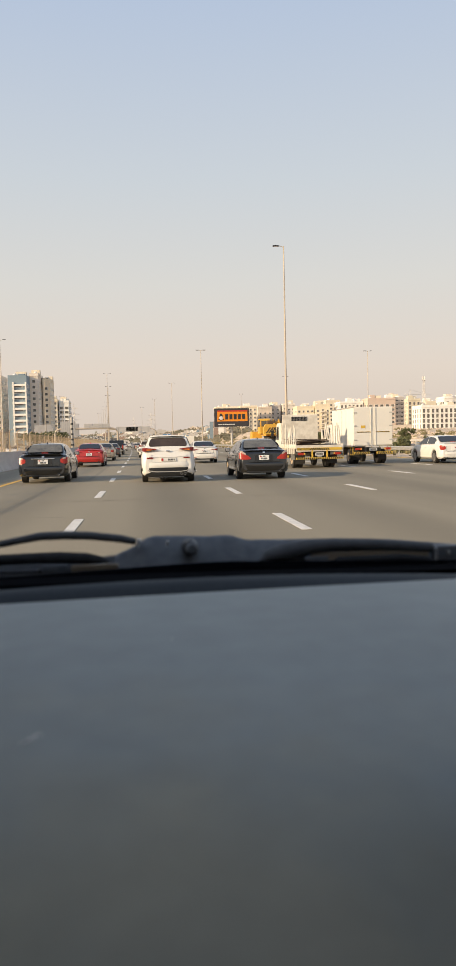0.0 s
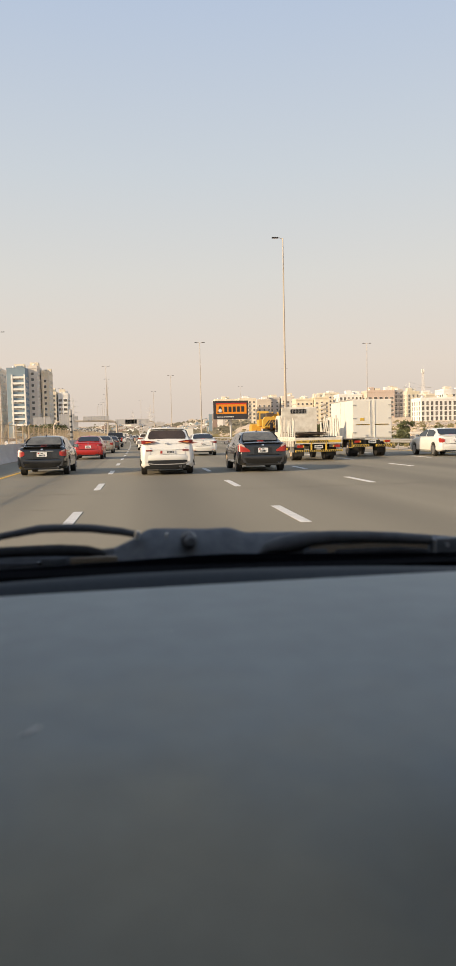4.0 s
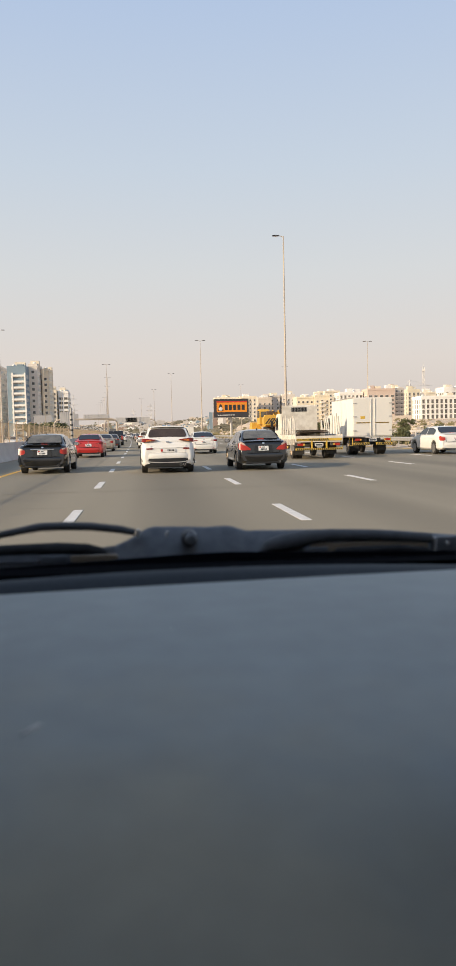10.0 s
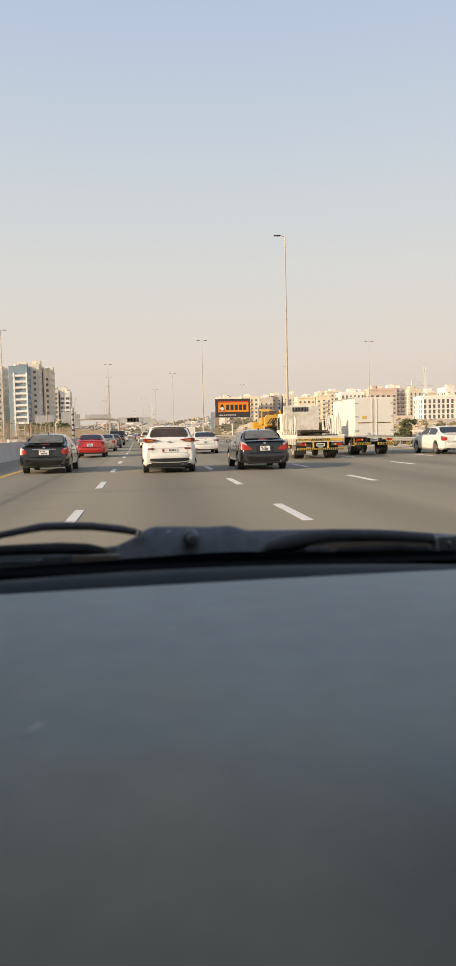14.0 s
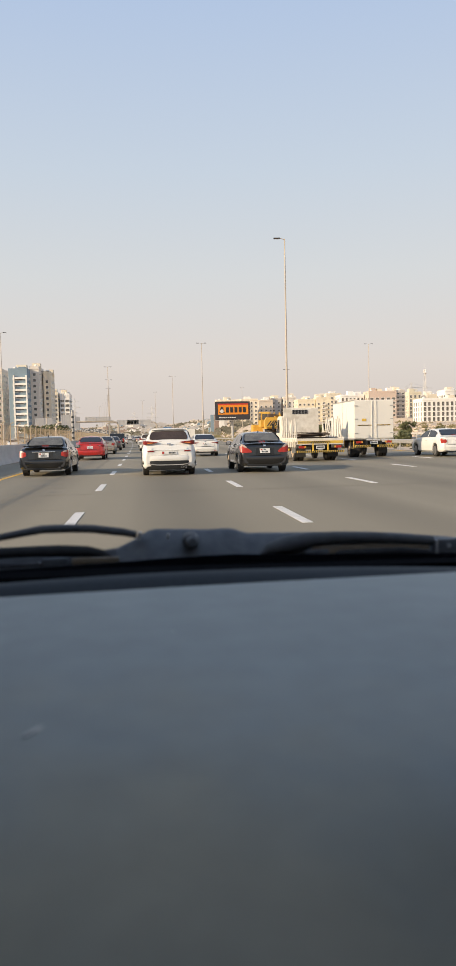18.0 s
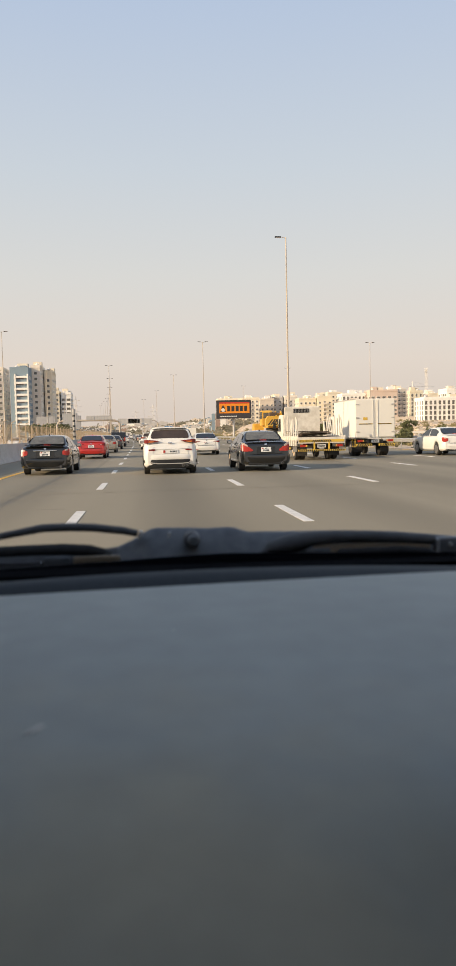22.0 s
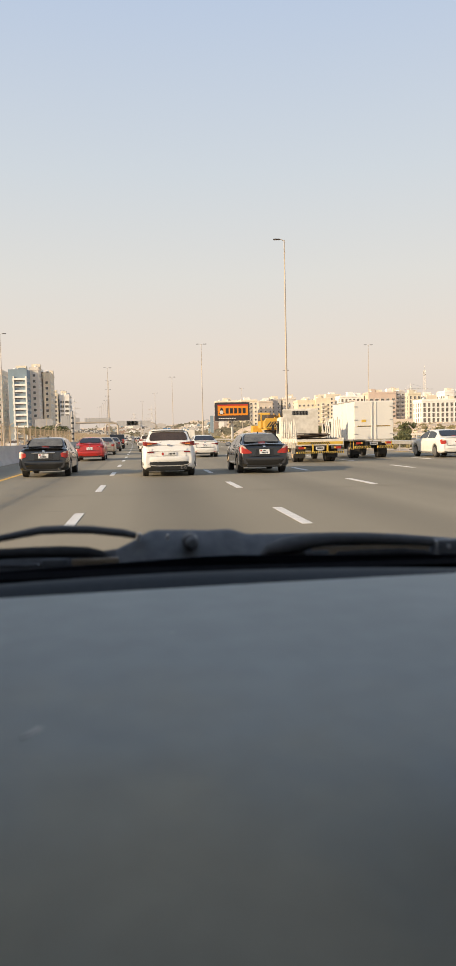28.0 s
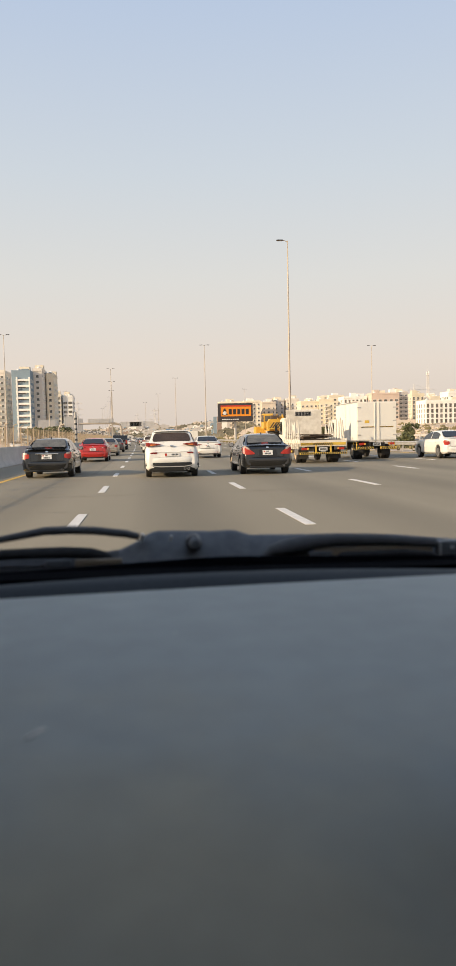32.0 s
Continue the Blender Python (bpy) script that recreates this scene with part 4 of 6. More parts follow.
        part("rear_wiper", tube([(0.0, 0.12, belt + 0.10), (-0.12, 0.115, belt + 0.12), (-0.34, 0.12, belt + 0.13)], 0.012, 6), DARK, car)
    if style == "suv":
        for s in (-1, 1):
            part("bumper_lamp", box(s * hw * 0.68, -0.010, 0.85, 0.22, 0.03, 0.045, 0.012), DARK_LENS, car)
            part("arch_cladding", tube([(s * (hw - 0.005), a0 + (R + 0.02) * math.cos(k), c["r"] + (R + 0.02) * math.sin(k)) for k in np.linspace(-0.1, math.pi + 0.1, 13)], 0.035, 6), DARK, car)
        part("tailgate_crease", loft([[(x, -0.016, 0.885), (x, 0.02, 0.880), (x, 0.02, 0.905), (x, -0.004, 0.905)] for x in (-0.66, 0.66)]), paint, car)
        for s in (-1, 1):
            part("roof_rail", tube([(s * 0.60, 0.6, 1.63), (s * 0.60, 0.75, 1.68), (s * 0.60, 2.1, 1.685), (s * 0.60, 2.3, 1.63)], 0.02, 6), GALV, car)
    # The tail leans forward above the bumper, and with it all that is set into it.
    rake = 0.11 if style == "suv" else 0.24
    for ob in car.children_recursive:
        if ob.name.startswith(("wheel", "rim", "underbody", "mirror", "headlight", "door", "windscreen", "side")):
            continue
        for v in ob.data.vertices:
            v.co.y += rake * max(0.0, v.co.z - 0.62) * max(0.0, 1 - max(0.0, v.co.y) / 0.55)
    return car


def place(car, x, y, turn=0.0):
    car.matrix_basis = pose(x + bend(y), y, 0, 0, 0, turn + math.degrees(y / 7750.0))
    return car


suv = place(make_car("suv", "suv", WHITE_PAINT, "white sport utility car with dark tailgate glass and black bumper", lens="swept", cladding=True, rear_glass=GLASS_BROWN), 0.82, 26.3)
black_sedan = place(make_car("sedan", "sedan", BLACK_PAINT, "dusty black saloon with beige dusty wheels and red lamps", rim=RIM_DUST, rear_glass=GLASS_GREY, lens="wing"), 4.22, 26.6)
white_sedan = place(make_car("sedan", "sedan", WHITE_PAINT, "clean white saloon with thin dark rear lamps", lens="slim"), 4.0, 49.5)
left_sedan = place(make_car("sedan", "sedan", BLACK_PAINT, "black saloon with chrome boot strip in the fast lane", rear_glass=GLASS_GREY, lens="wide"), -3.66, 28.0)
part("boot_strip", box(0, 0.045, 0.885, 0.84, 0.04, 0.042, 0.012), CHROME, left_sedan)
part("boot_spoiler", loft([[(x, 0.06 + 0.16 * abs(x) ** 3, 1.090), (x, 0.24, 1.085), (x, 0.24, 1.105), (x, 0.03 + 0.16 * abs(x) ** 3, 1.118)] for x in np.linspace(-0.72, 0.72, 11)]), BLACK_PAINT, left_sedan)
red_sedan = place(make_car("coupe", "sedan", RED_PAINT, "bright red low saloon with blackened rear window", lens="slim"), -3.3, 47)
silver_sedan = place(make_car("sedan", "sedan", SILVER_PAINT, "champagne silver saloon with red wrap-round lamps"), -3.2, 63)
grey_sedan = place(make_car("sedan", "sedan", GREY_PAINT, "dark metallic grey saloon with slim lamps", lens="slim"), -3.1, 79)
white_hatch = place(make_car("hatchback", "hatch", WHITE_PAINT, "small white hatchback with tall red corner lamps", lens="tall"), -3.2, 118)
compact = place(make_car("sedan", "sedan", WHITE_PAINT, "off-white compact saloon with upright red lamps", lens="wide"), 16.0, 37.4)
far_suv = copy_thing(suv, Matrix())
place(far_suv, 0.6, 74)
for base, x, y in ((grey_sedan, 0.5, 100), (white_sedan, 0.7, 128), (black_sedan, 4.1, 92), (silver_sedan, 0.4, 160), (white_sedan, -3.0, 150), (black_sedan, -3.2, 190),
                   (suv, 4.0, 140), (grey_sedan, 4.2, 185), (white_hatch, 8.2, 150), (white_sedan, 8.1, 210), (grey_sedan, 0.6, 215), (suv, -3.1, 240), (white_sedan, 0.6, 270),
                   (black_sedan, 4.0, 250), (red_sedan, 12.2, 230), (white_hatch, 4.0, 330), (grey_sedan, -3.0, 310), (white_sedan, 8.1, 300), (suv, 0.5, 350)):
    far = copy_thing(base, Matrix())
    tagged(far, group="distant traffic")
    place(far, x, y)
for base, x, y in ((white_sedan, -12, 40), (black_sedan, -16, 62), (suv, -20, 55), (grey_sedan, -13, 96), (white_hatch, -19, 120), (silver_sedan, -16, 150), (white_sedan, -23, 170)):
    far = copy_thing(base, Matrix())
    tagged(far, group="oncoming traffic")
    far.matrix_basis = pose(x + bend(y), y, 0, 0, 0, 180)
parked = make_car("suv", "suv", GREY_PAINT, "dark grey sport utility car on the service road", lens="tall")
parked.matrix_basis = pose(43, 139, 0.36, 0, 0, -20)


# ---- lorries ----
def lorry_wheel(truck, x, y, r, dual=False):
    s = 1 if x > 0 else -1
    for k in range(2 if dual else 1):
        xx = x - s * 0.27 * k
        w = part("wheel", tube([(xx - s * 0.23, y, r), (xx - s * 0.22, y, r), (xx - s * 0.02, y, r), (xx, y, r)], [r * 0.88, r, r, r * 0.9], 24), RUBBER, truck)
        part("rim", join(tube([(xx - s * 0.06, y, r), (xx + s * 0.006, y, r)], [r * 0.55, r * 0.58], 18), tube([(xx, y, r), (xx + s * 0.06, y, r)], [r * 0.22, r * 0.18], 10)), RIM_DUST, w)


def letters(words, size, x, y, z):
    """Flat lettering that faces -y, as a mesh."""
    cu = bpy.data.curves.new("letters", "FONT")
    cu.body, cu.size, cu.align_x, cu.align_y, cu.extrude = words, size, "CENTER", "CENTER", 0.002
    tmp = bpy.data.objects.new("letters", cu)
    scene.collection.objects.link(tmp)
    me = bpy.data.meshes.new_from_object(tmp.evaluated_get(bpy.context.evaluated_depsgraph_get()))
    bpy.data.objects.remove(tmp)
    me.transform(pose(x, y, z, 90, 0, 0))
    me.materials.clear()
    me.materials.append(INK)
    return me


def chevrons(name, parent, x0, x1, y, z0, z1, n, lean=0.6):
    """Slanted dark stripes on a yellow board, pointing to its middle, each a part."""
    w, mid = (x1 - x0) / n, (x0 + x1) / 2
    for i in range(n):
        a = x0 + w * i
        d = lean * (z1 - z0) * (1 if a + w / 2 < mid else -1)
        a0, a1 = a + w * 0.2, a + w * 0.68
        q = [(a0, z0), (a1, z0), (min(max(a1 + d, x0), x1), z1), (min(max(a0 + d, x0), x1), z1)]
        part(name, loft([[(u, y, v) for u, v in q], [(u, y - 0.012, v) for u, v in q]]), INK, parent, smooth=False)


def cab(truck, y0, W, paint, top=2.25, length=1.65):
    hw = W / 2
    outline = [(y0, 0.75), (y0, top - 0.08), (y0 + 0.10, top), (y0 + length - 0.55, top), (y0 + length - 0.30, top - 0.12), (y0 + length - 0.04, 1.45), (y0 + length, 1.2), (y0 + length, 0.55), (y0 + length - 0.35, 0.45), (y0 + length - 0.95, 0.95), (y0 + 0.4, 0.95)]
    c = part("cab", prism(outline, -hw, hw), paint, truck)
    for s in (-1, 1):
        door = part("cab_door", prism([(y0 + 0.62, 0.98), (y0 + 0.62, top - 0.12), (y0 + length - 0.42, top - 0.12), (y0 + length - 0.12, 1.42), (y0 + length - 0.1, 0.98)], s * hw - 0.006, s * hw + 0.012), paint, truck)
        part("door_window", prism([(y0 + 0.70, 1.42), (y0 + 0.70, top - 0.18), (y0 + length - 0.46, top - 0.18), (y0 + length - 0.20, 1.42)], s * hw + (0.010 if s > 0 else -0.020), s * hw + (0.020 if s > 0 else -0.010)), GLASS, door)
        mirror = part("mirror", box(s * (hw + 0.20), y0 + length - 0.1, 1.75, 0.16, 0.07, 0.36, 0.03), DARK, truck)
        part("mirror_arm", tube([(s * hw, y0 + length - 0.15, 2.0), (s * (hw + 0.18), y0 + length - 0.08, 2.02), (s * (hw + 0.20), y0 + length - 0.1, 1.6)], 0.015, 6), DARK, mirror)
    part("windscreen", box(0, y0 + length - 0.14, 1.78, W - 0.3, 0.03, 0.6), GLASS, truck)
    return c


def tail_gear(truck, W, z, y=0.0):
    for s in (-1, 1):
        lamp_box = part("tail_lamp", box(s * (W / 2 - 0.28), y + 0.02, z, 0.34, 0.06, 0.12, 0.015), RED_LENS, truck)
        part("indicator_lens", box(s * (W / 2 - 0.42), y - 0.012, z, 0.07, 0.012, 0.09), HAZARD_Y, lamp_box)
        part("mud_flap", box(s * (W / 2 - 0.35), y + 0.75, 0.42, 0.5, 0.02, 0.42), RUBBER, truck)
    plate = part("number_plate", box(0, y - 0.01, z - 0.02, 0.42, 0.02, 0.15, 0.005), PLATE, truck)
    part("plate_bars", bars(-0.16, 0.16, z - 0.02, 0.07, y - 0.024, 6), INK, plate)


def box_lorry(at, turn=0.0):
    t = thing("box_lorry", "white box lorry with yellow hazard strips and side guards", "lorry", at, turn)
    W = 2.15
    body = part("cargo_box", box(0, 2.25, 2.02, W, 4.5, 2.08, 0.02), TRUCK_WHITE, t)
    for s in (-1, 1):
        door = part("rear_door", box(s * W / 4, -0.015, 2.02, W / 2 - 0.05, 0.03, 1.98, 0.008), TRUCK_WHITE, t)
        part("locking_bar", tube([(s * 0.12, -0.05, 1.02), (s * 0.12, -0.05, 3.0)], 0.012, 8), TRUCK_WHITE, door)
        for z in (1.3, 2.05, 2.75):
            part("hinge", box(s * (W / 2 - 0.10), -0.04, z, 0.18, 0.02, 0.05), GALV, door)
        part("hazard_strip", box(s * 0.52, -0.034, 1.72, 0.76, 0.008, 0.05), HAZARD_Y, door)
        chevrons("stripe", door, s * 0.52 - 0.38, s * 0.52 + 0.38, -0.039, 1.70, 1.74, 12)
        part("rub_rail", box(s * (W / 2 + 0.012), 2.25, 1.0, 0.03, 4.5, 0.07), GALV, t)
        part("roof_rail", box(s * (W / 2 + 0.004), 2.25, 3.05, 0.03, 4.52, 0.05), GALV, t)
        for y in (1.5, 3.0):
            part("panel_seam", box(s * (W / 2 + 0.004), y, 2.02, 0.016, 0.03, 2.0), TRUCK_WHITE, body)
        guard = part("side_guard", join(*[tube(p, 0.022, 6) for p in (
            [(s * 1.05, 2.15, 0.92), (s * 1.05, 2.15, 0.45), (s * 1.05, 3.6, 0.45), (s * 1.05, 3.6, 0.92)], [(s * 1.05, 0.2, 0.92), (s * 1.05, 0.2, 0.5), (s * 1.05, 0.75, 0.5), (s * 1.05, 0.75, 0.92)])]), HAZARD_Y, t, "yellow tube side guard")
        part("chassis_rail", box(s * 0.38, 3.0, 0.78, 0.1, 6.0, 0.2), DARK, t)
        lorry_wheel(t, s * 1.02, 1.25, 0.40, True)
        lorry_wheel(t, s * 1.0, 4.95, 0.40)
    part("side_door_seam", box(-W / 2 - 0.004, 2.35, 2.0, 0.012, 0.025, 1.95), GALV, body)
    part("corner_sign", box(-0.55, -0.036, 2.0, 0.24, 0.01, 0.14), HAZARD_Y, t)
    part("rear_bumper", box(-0.62, -0.02, 0.60, 0.86, 0.08, 0.13), HAZARD_Y, t, "yellow and black rear bumper")
    part("rear_bumper", box(0.62, -0.02, 0.60, 0.86, 0.08, 0.13), HAZARD_Y, t, "yellow and black rear bumper")
    chevrons("stripe", t, -1.05, -0.19, -0.062, 0.545, 0.655, 7)
    chevrons("stripe", t, 0.19, 1.05, -0.062, 0.545, 0.655, 7)
    part("fuel_tank", box(-0.75, 2.9, 0.68, 0.5, 0.9, 0.4, 0.08), RUST, t)
    part("battery_box", box(0.72, 2.7, 0.68, 0.4, 0.6, 0.35, 0.03), DARK, t)
    tail_gear(t, W, 0.82)
    cab(t, 4.6, 1.95, WHITE_PAINT)
    return t


box_lorry((12.2 + bend(39.5), 39.5, 0), 0.4)


def flatbed_lorry(at, turn=0.0):
    t = thing("flatbed_lorry", "worn cream flatbed lorry with leaning stakes and hazard tailboard", "lorry", at, turn)
    W = 2.3
    part("bed_floor", box(0, 2.2, 1.06, W, 4.4, 0.10, 0.01), RUST, t)
    head = part("headboard", prism([(4.30, 1.1), (4.30, 2.62), (4.34, 2.72), (4.42, 2.72), (4.42, 1.1)], -0.95, 0.95), DIRTY_WHITE, t, "cream steel headboard, chipped")
    part("headboard_slot", box(-0.05, 4.294, 2.50, 0.85, 0.02, 0.22), DARK, head)
    part("headboard_mesh", join(*[box(-0.45 + 0.08 * k, 4.285, 2.50, 0.012, 0.012, 0.22) for k in range(11)]), GALV, head)
    for s in (-1, 1):
        part("side_board", box(s * W / 2, 2.2, 1.06, 0.06, 4.42, 0.20, 0.01), DIRTY_WHITE, t)
        for k in range(9):
            y = 0.25 + 0.48 * k
            lean, fore = random.uniform(-0.12, 0.06) * s, random.uniform(-0.22, 0.22)
            h = random.uniform(0.75, 1.1)
            part("stake", tube([(s * (W / 2 - 0.05), y, 1.08), (s * (W / 2 - 0.05) + lean, y + fore, 1.12 + h)], 0.035, 6, 0.7), DIRTY_WHITE, t)
            part("stake_pocket", box(s * (W / 2 + 0.03), y, 0.90, 0.07, 0.12, 0.42), DIRTY_WHITE, t)
        part("side_guard", box(s * 1.1, 2.85, 0.55, 0.04, 1.5, 0.10), HAZARD_Y, t)
        part("chassis_rail", box(s * 0.38, 3.0, 0.82, 0.1, 6.0, 0.24), DARK, t)
        lorry_wheel(t, s * 1.06, 1.45, 0.42, True)
        lorry_wheel(t, s * 1.02, 5.15, 0.42)
        part("mud_guard", box(s * 0.98, 0.80, 0.62, 0.5, 0.03, 0.42), GALV, t, "chequer-plate mud guard")
    tail = part("tailboard", box(0, -0.02, 0.96, W, 0.06, 0.30, 0.01), DIRTY_WHITE, t)
    part("hazard_panel", box(0, -0.058, 0.93, 2.2, 0.012, 0.12), HAZARD_Y, tail)
    chevrons("chevron", tail, -0.5, 0.5, -0.066, 0.88, 0.98, 10)
    part("tail_lettering", letters("LONG VEHICLE", 0.10, -0.80, -0.068, 0.93), None, tail)
    low = part("under_run_bar", box(0, -0.04, 0.48, W, 0.08, 0.09), HAZARD_Y, t, "yellow and black under-run bar")
    chevrons("stripe", low, -1.12, 1.12, -0.082, 0.445, 0.515, 22, 0.0)
    for x in (-0.36, 0.36):
        part("tail_strut", box(x, -0.03, 0.68, 0.07, 0.05, 0.38), HAZARD_Y, t)
    for k in range(5):
        part("scrap_sheet", moved(box(0, 0, 0, 1.5, 2.3, 0.03), pose(random.uniform(-0.25, 0.25), 2.0 + random.uniform(-0.3, 0.3), 1.14 + 0.06 * k, random.uniform(-1, 1), random.uniform(-1.5, 1.5), random.uniform(-8, 8))), RUST, t)
    tail_gear(t, W, 0.70, 0.02)
    part("fuel_tank", box(-0.78, 3.4, 0.66, 0.5, 0.8, 0.4, 0.08), RUST, t)
    cab(t, 4.5, 2.0, DIRTY_WHITE, top=2.30)
    return t


flatbed_lorry((8.35 + bend(36), 35.6, 0), 0.4)


def crane_lorry(at, turn=0.0):
    t = thing("mobile_crane", "yellow mobile crane with striped counterweight and black winch drum", "crane", at, turn)
    W = 2.7
    part("carrier", box(0, 4.5, 1.05, W - 0.5, 9.0, 0.5, 0.04), DARK, t, "dark chassis carrier")
    part("carrier_deck", box(0, 4.4, 1.42, W, 8.4, 0.10, 0.02), CRANE_Y, t)
    cw = part("counterweight", loft([[(-1.35, y, 1.95), (1.35, y, 1.95), (1.35, y, 2.55), (1.15, y, 2.85), (-1.15, y, 2.85), (-1.35, y, 2.55)] for y in (0.1, 0.75)]), CRANE_Y, t)
    chevrons("warning_stripe", cw, -1.3, 1.3, 0.096, 1.98, 2.55, 11, 0.75)
    part("reflective_strip", box(-0.8, 0.085, 2.0, 0.95, 0.01, 0.08), HAZARD_Y, cw)
    part("reflective_strip", box(0.85, 0.085, 2.0, 0.85, 0.01, 0.08), HAZARD_Y, cw)
    part("emblem", tube([(0.05, 0.09, 2.32), (0.05, 0.075, 2.32)], 0.09, 14), PLATE, cw)
    part("turntable", tube([(0, 2.4, 1.45), (0, 2.4, 1.85)], 1.0, 20), DARK, t)
    part("slew_platform", box(0, 2.2, 1.95, 2.1, 3.4, 0.25, 0.03), CRANE_Y, t)
    cabin = part("operator_cabin", prism([(2.2, 2.05), (2.2, 3.25), (2.4, 3.42), (3.5, 3.42), (3.8, 2.9), (3.8, 2.05)], -1.35, -0.45), CRANE_Y, t)
    part("cabin_window", box(-0.9, 2.19, 2.95, 0.7, 0.02, 0.5), GLASS_GREY, cabin)
    part("cabin_window", prism([(2.35, 2.65), (2.35, 3.3), (3.42, 3.3), (3.65, 2.85), (3.65, 2.65)], -1.362, -1.352), GLASS, cabin)
    part("boom", loft([[(0.15 - w, y, z), (0.15 + w, y, z), (0.15 + w, y, z + h), (0.15 - w, y, z + h)] for y, z, w, h in ((1.0, 2.35, 0.42, 0.75), (7.5, 2.55, 0.38, 0.68), (7.52, 2.6, 0.31, 0.56), (10.4, 2.7, 0.28, 0.5))]), CRANE_Y, t)
    drum = part("winch_drum", tube([(0.35, 0.65, 3.12), (1.25, 0.65, 3.12)], 0.36, 20), RUBBER, t, "black cable winch drum")
    for x in (0.33, 1.27):
        part("drum_flange", tube([(x - 0.03, 0.65, 3.12), (x + 0.03, 0.65, 3.12)], 0.44, 20), DARK, drum)
    part("gantry_frame", join(*[tube([(x, 0.5, 2.6), (x, 1.2, 3.25), (x, 2.0, 2.9)], 0.07, 6) for x in (-0.3, 0.2)]), CRANE_Y, t)
    part("hydraulic_block", box(-0.55, 1.2, 2.95, 0.7, 0.8, 0.5, 0.05), RUST, t)
    part("rear_frame", box(0, 0.0, 1.15, 2.5, 0.16, 0.75, 0.02), DARK, t)
    for z in (0.78, 0.98):
        part("reflective_strip", box(-0.3, -0.088, z, 1.0, 0.012, 0.09), HAZARD_Y, t)
    for s in (-1, 1):
        part("outrigger_box", box(s * 1.18, 0.15, 1.0, 0.36, 0.4, 0.9, 0.02), GALV, t)
        part("tail_lamp", box(s * 1.1, -0.07, 1.35, 0.3, 0.05, 0.14, 0.01), RED_LENS, t)
        for y in (1.6, 3.0, 6.9, 8.2):
            lorry_wheel(t, s * 1.28, y, 0.52)
    plate = part("number_plate", box(-0.1, -0.09, 1.36, 0.5, 0.02, 0.16), PLATE, t)
    part("plate_bars", bars(-0.3, 0.1, 1.36, 0.08, -0.105, 6), INK, plate)
    part("driver_cab", prism([(7.6, 1.2), (7.6, 2.3), (8.9, 2.3), (9.3, 1.7), (9.3, 0.7), (7.6, 0.7)], -1.3, -0.35), CRANE_Y, t)
    return t


crane_lorry((12.2 + bend(67), 67.0, 0), 0.3)


def pickup(at, turn=0.0):
    t = thing("pickup_truck", "black pickup truck with red corner lamps", "pickup truck", at, turn)
    part("bed", box(0, 1.0, 0.95, 1.85, 2.0, 0.62, 0.06), BLACK_PAINT, t)
    part("cabin", prism([(1.7, 0.65), (1.7, 1.2), (1.95, 1.85), (3.3, 1.85), (3.9, 1.2), (5.3, 1.12), (5.4, 0.65)], -0.9, 0.9), BLACK_PAINT, t)
    part("rear_window", moved(box(0, 0, 0, 1.4, 0.02, 0.48), pose(0, 1.81, 1.52, -21, 0, 0)), GLASS, t)
    tg = part("tailgate", box(0, -0.01, 0.98, 1.45, 0.05, 0.52, 0.02), BLACK_PAINT, t)
    part("tailgate_badge", box(0, -0.045, 1.02, 0.5, 0.02, 0.08), CHROME, tg)
    part("bumper", box(0, -0.03, 0.55, 1.75, 0.16, 0.16, 0.03), CHROME, t)
    part("number_plate", box(0, -0.12, 0.56, 0.4, 0.02, 0.12), PLATE, t)
    for s in (-1, 1):
        part("tail_light", box(s * 0.83, 0.0, 1.0, 0.17, 0.1, 0.45, 0.03), RED_LENS, t)
        part("side_window", prism([(1.95, 1.25), (2.1, 1.75), (3.2, 1.75), (3.6, 1.25)], s * 0.9 + (0.0 if s > 0 else -0.012), s * 0.9 + (0.012 if s > 0 else 0.0)), GLASS, t)
        for y in (1.0, 4.4):
            wheel_on(t, s * 0.9, y, 0.39, 0.25, RIM)
    return t


pickup((-3.1 + bend(97), 97, 0))


def small_lorry(at, turn, deck, label):
    t = thing("light_lorry", label, "lorry", at, turn)
    part("cab", box(0, 4.2, 1.35, 1.85, 1.5, 1.6, 0.12), WHITE_PAINT, t)
    part("windscreen", box(0, 4.94, 1.65, 1.6, 0.04, 0.6), GLASS, t)
    if deck:
        part("cargo_box", box(0, 1.7, 1.9, 2.0, 3.4, 1.9, 0.02), TRUCK_WHITE, t)
        for s in (-1, 1):
            part("rear_door", box(s * 0.5, -0.01, 1.9, 0.93, 0.03, 1.8), TRUCK_WHITE, t)
    else:
        part("bed_floor", box(0, 1.7, 0.9, 2.0, 3.4, 0.12), GALV, t)
        for s in (-1, 1):
            part("side_board", box(s * 1.0, 1.7, 1.15, 0.05, 3.4, 0.42), DIRTY_WHITE, t)
        part("tailboard", box(0, 0, 1.15, 2.0, 0.05, 0.42), DIRTY_WHITE, t)
    part("chassis", box(0, 2.4, 0.66, 0.9, 4.6, 0.25), DARK, t)
    for s in (-1, 1):
        part("side_window", box(s * 0.93, 4.3, 1.7, 0.02, 0.7, 0.5), GLASS, t)
        for y in (1.0, 4.2):
            lorry_wheel(t, s * 0.95, y, 0.36)
    return t


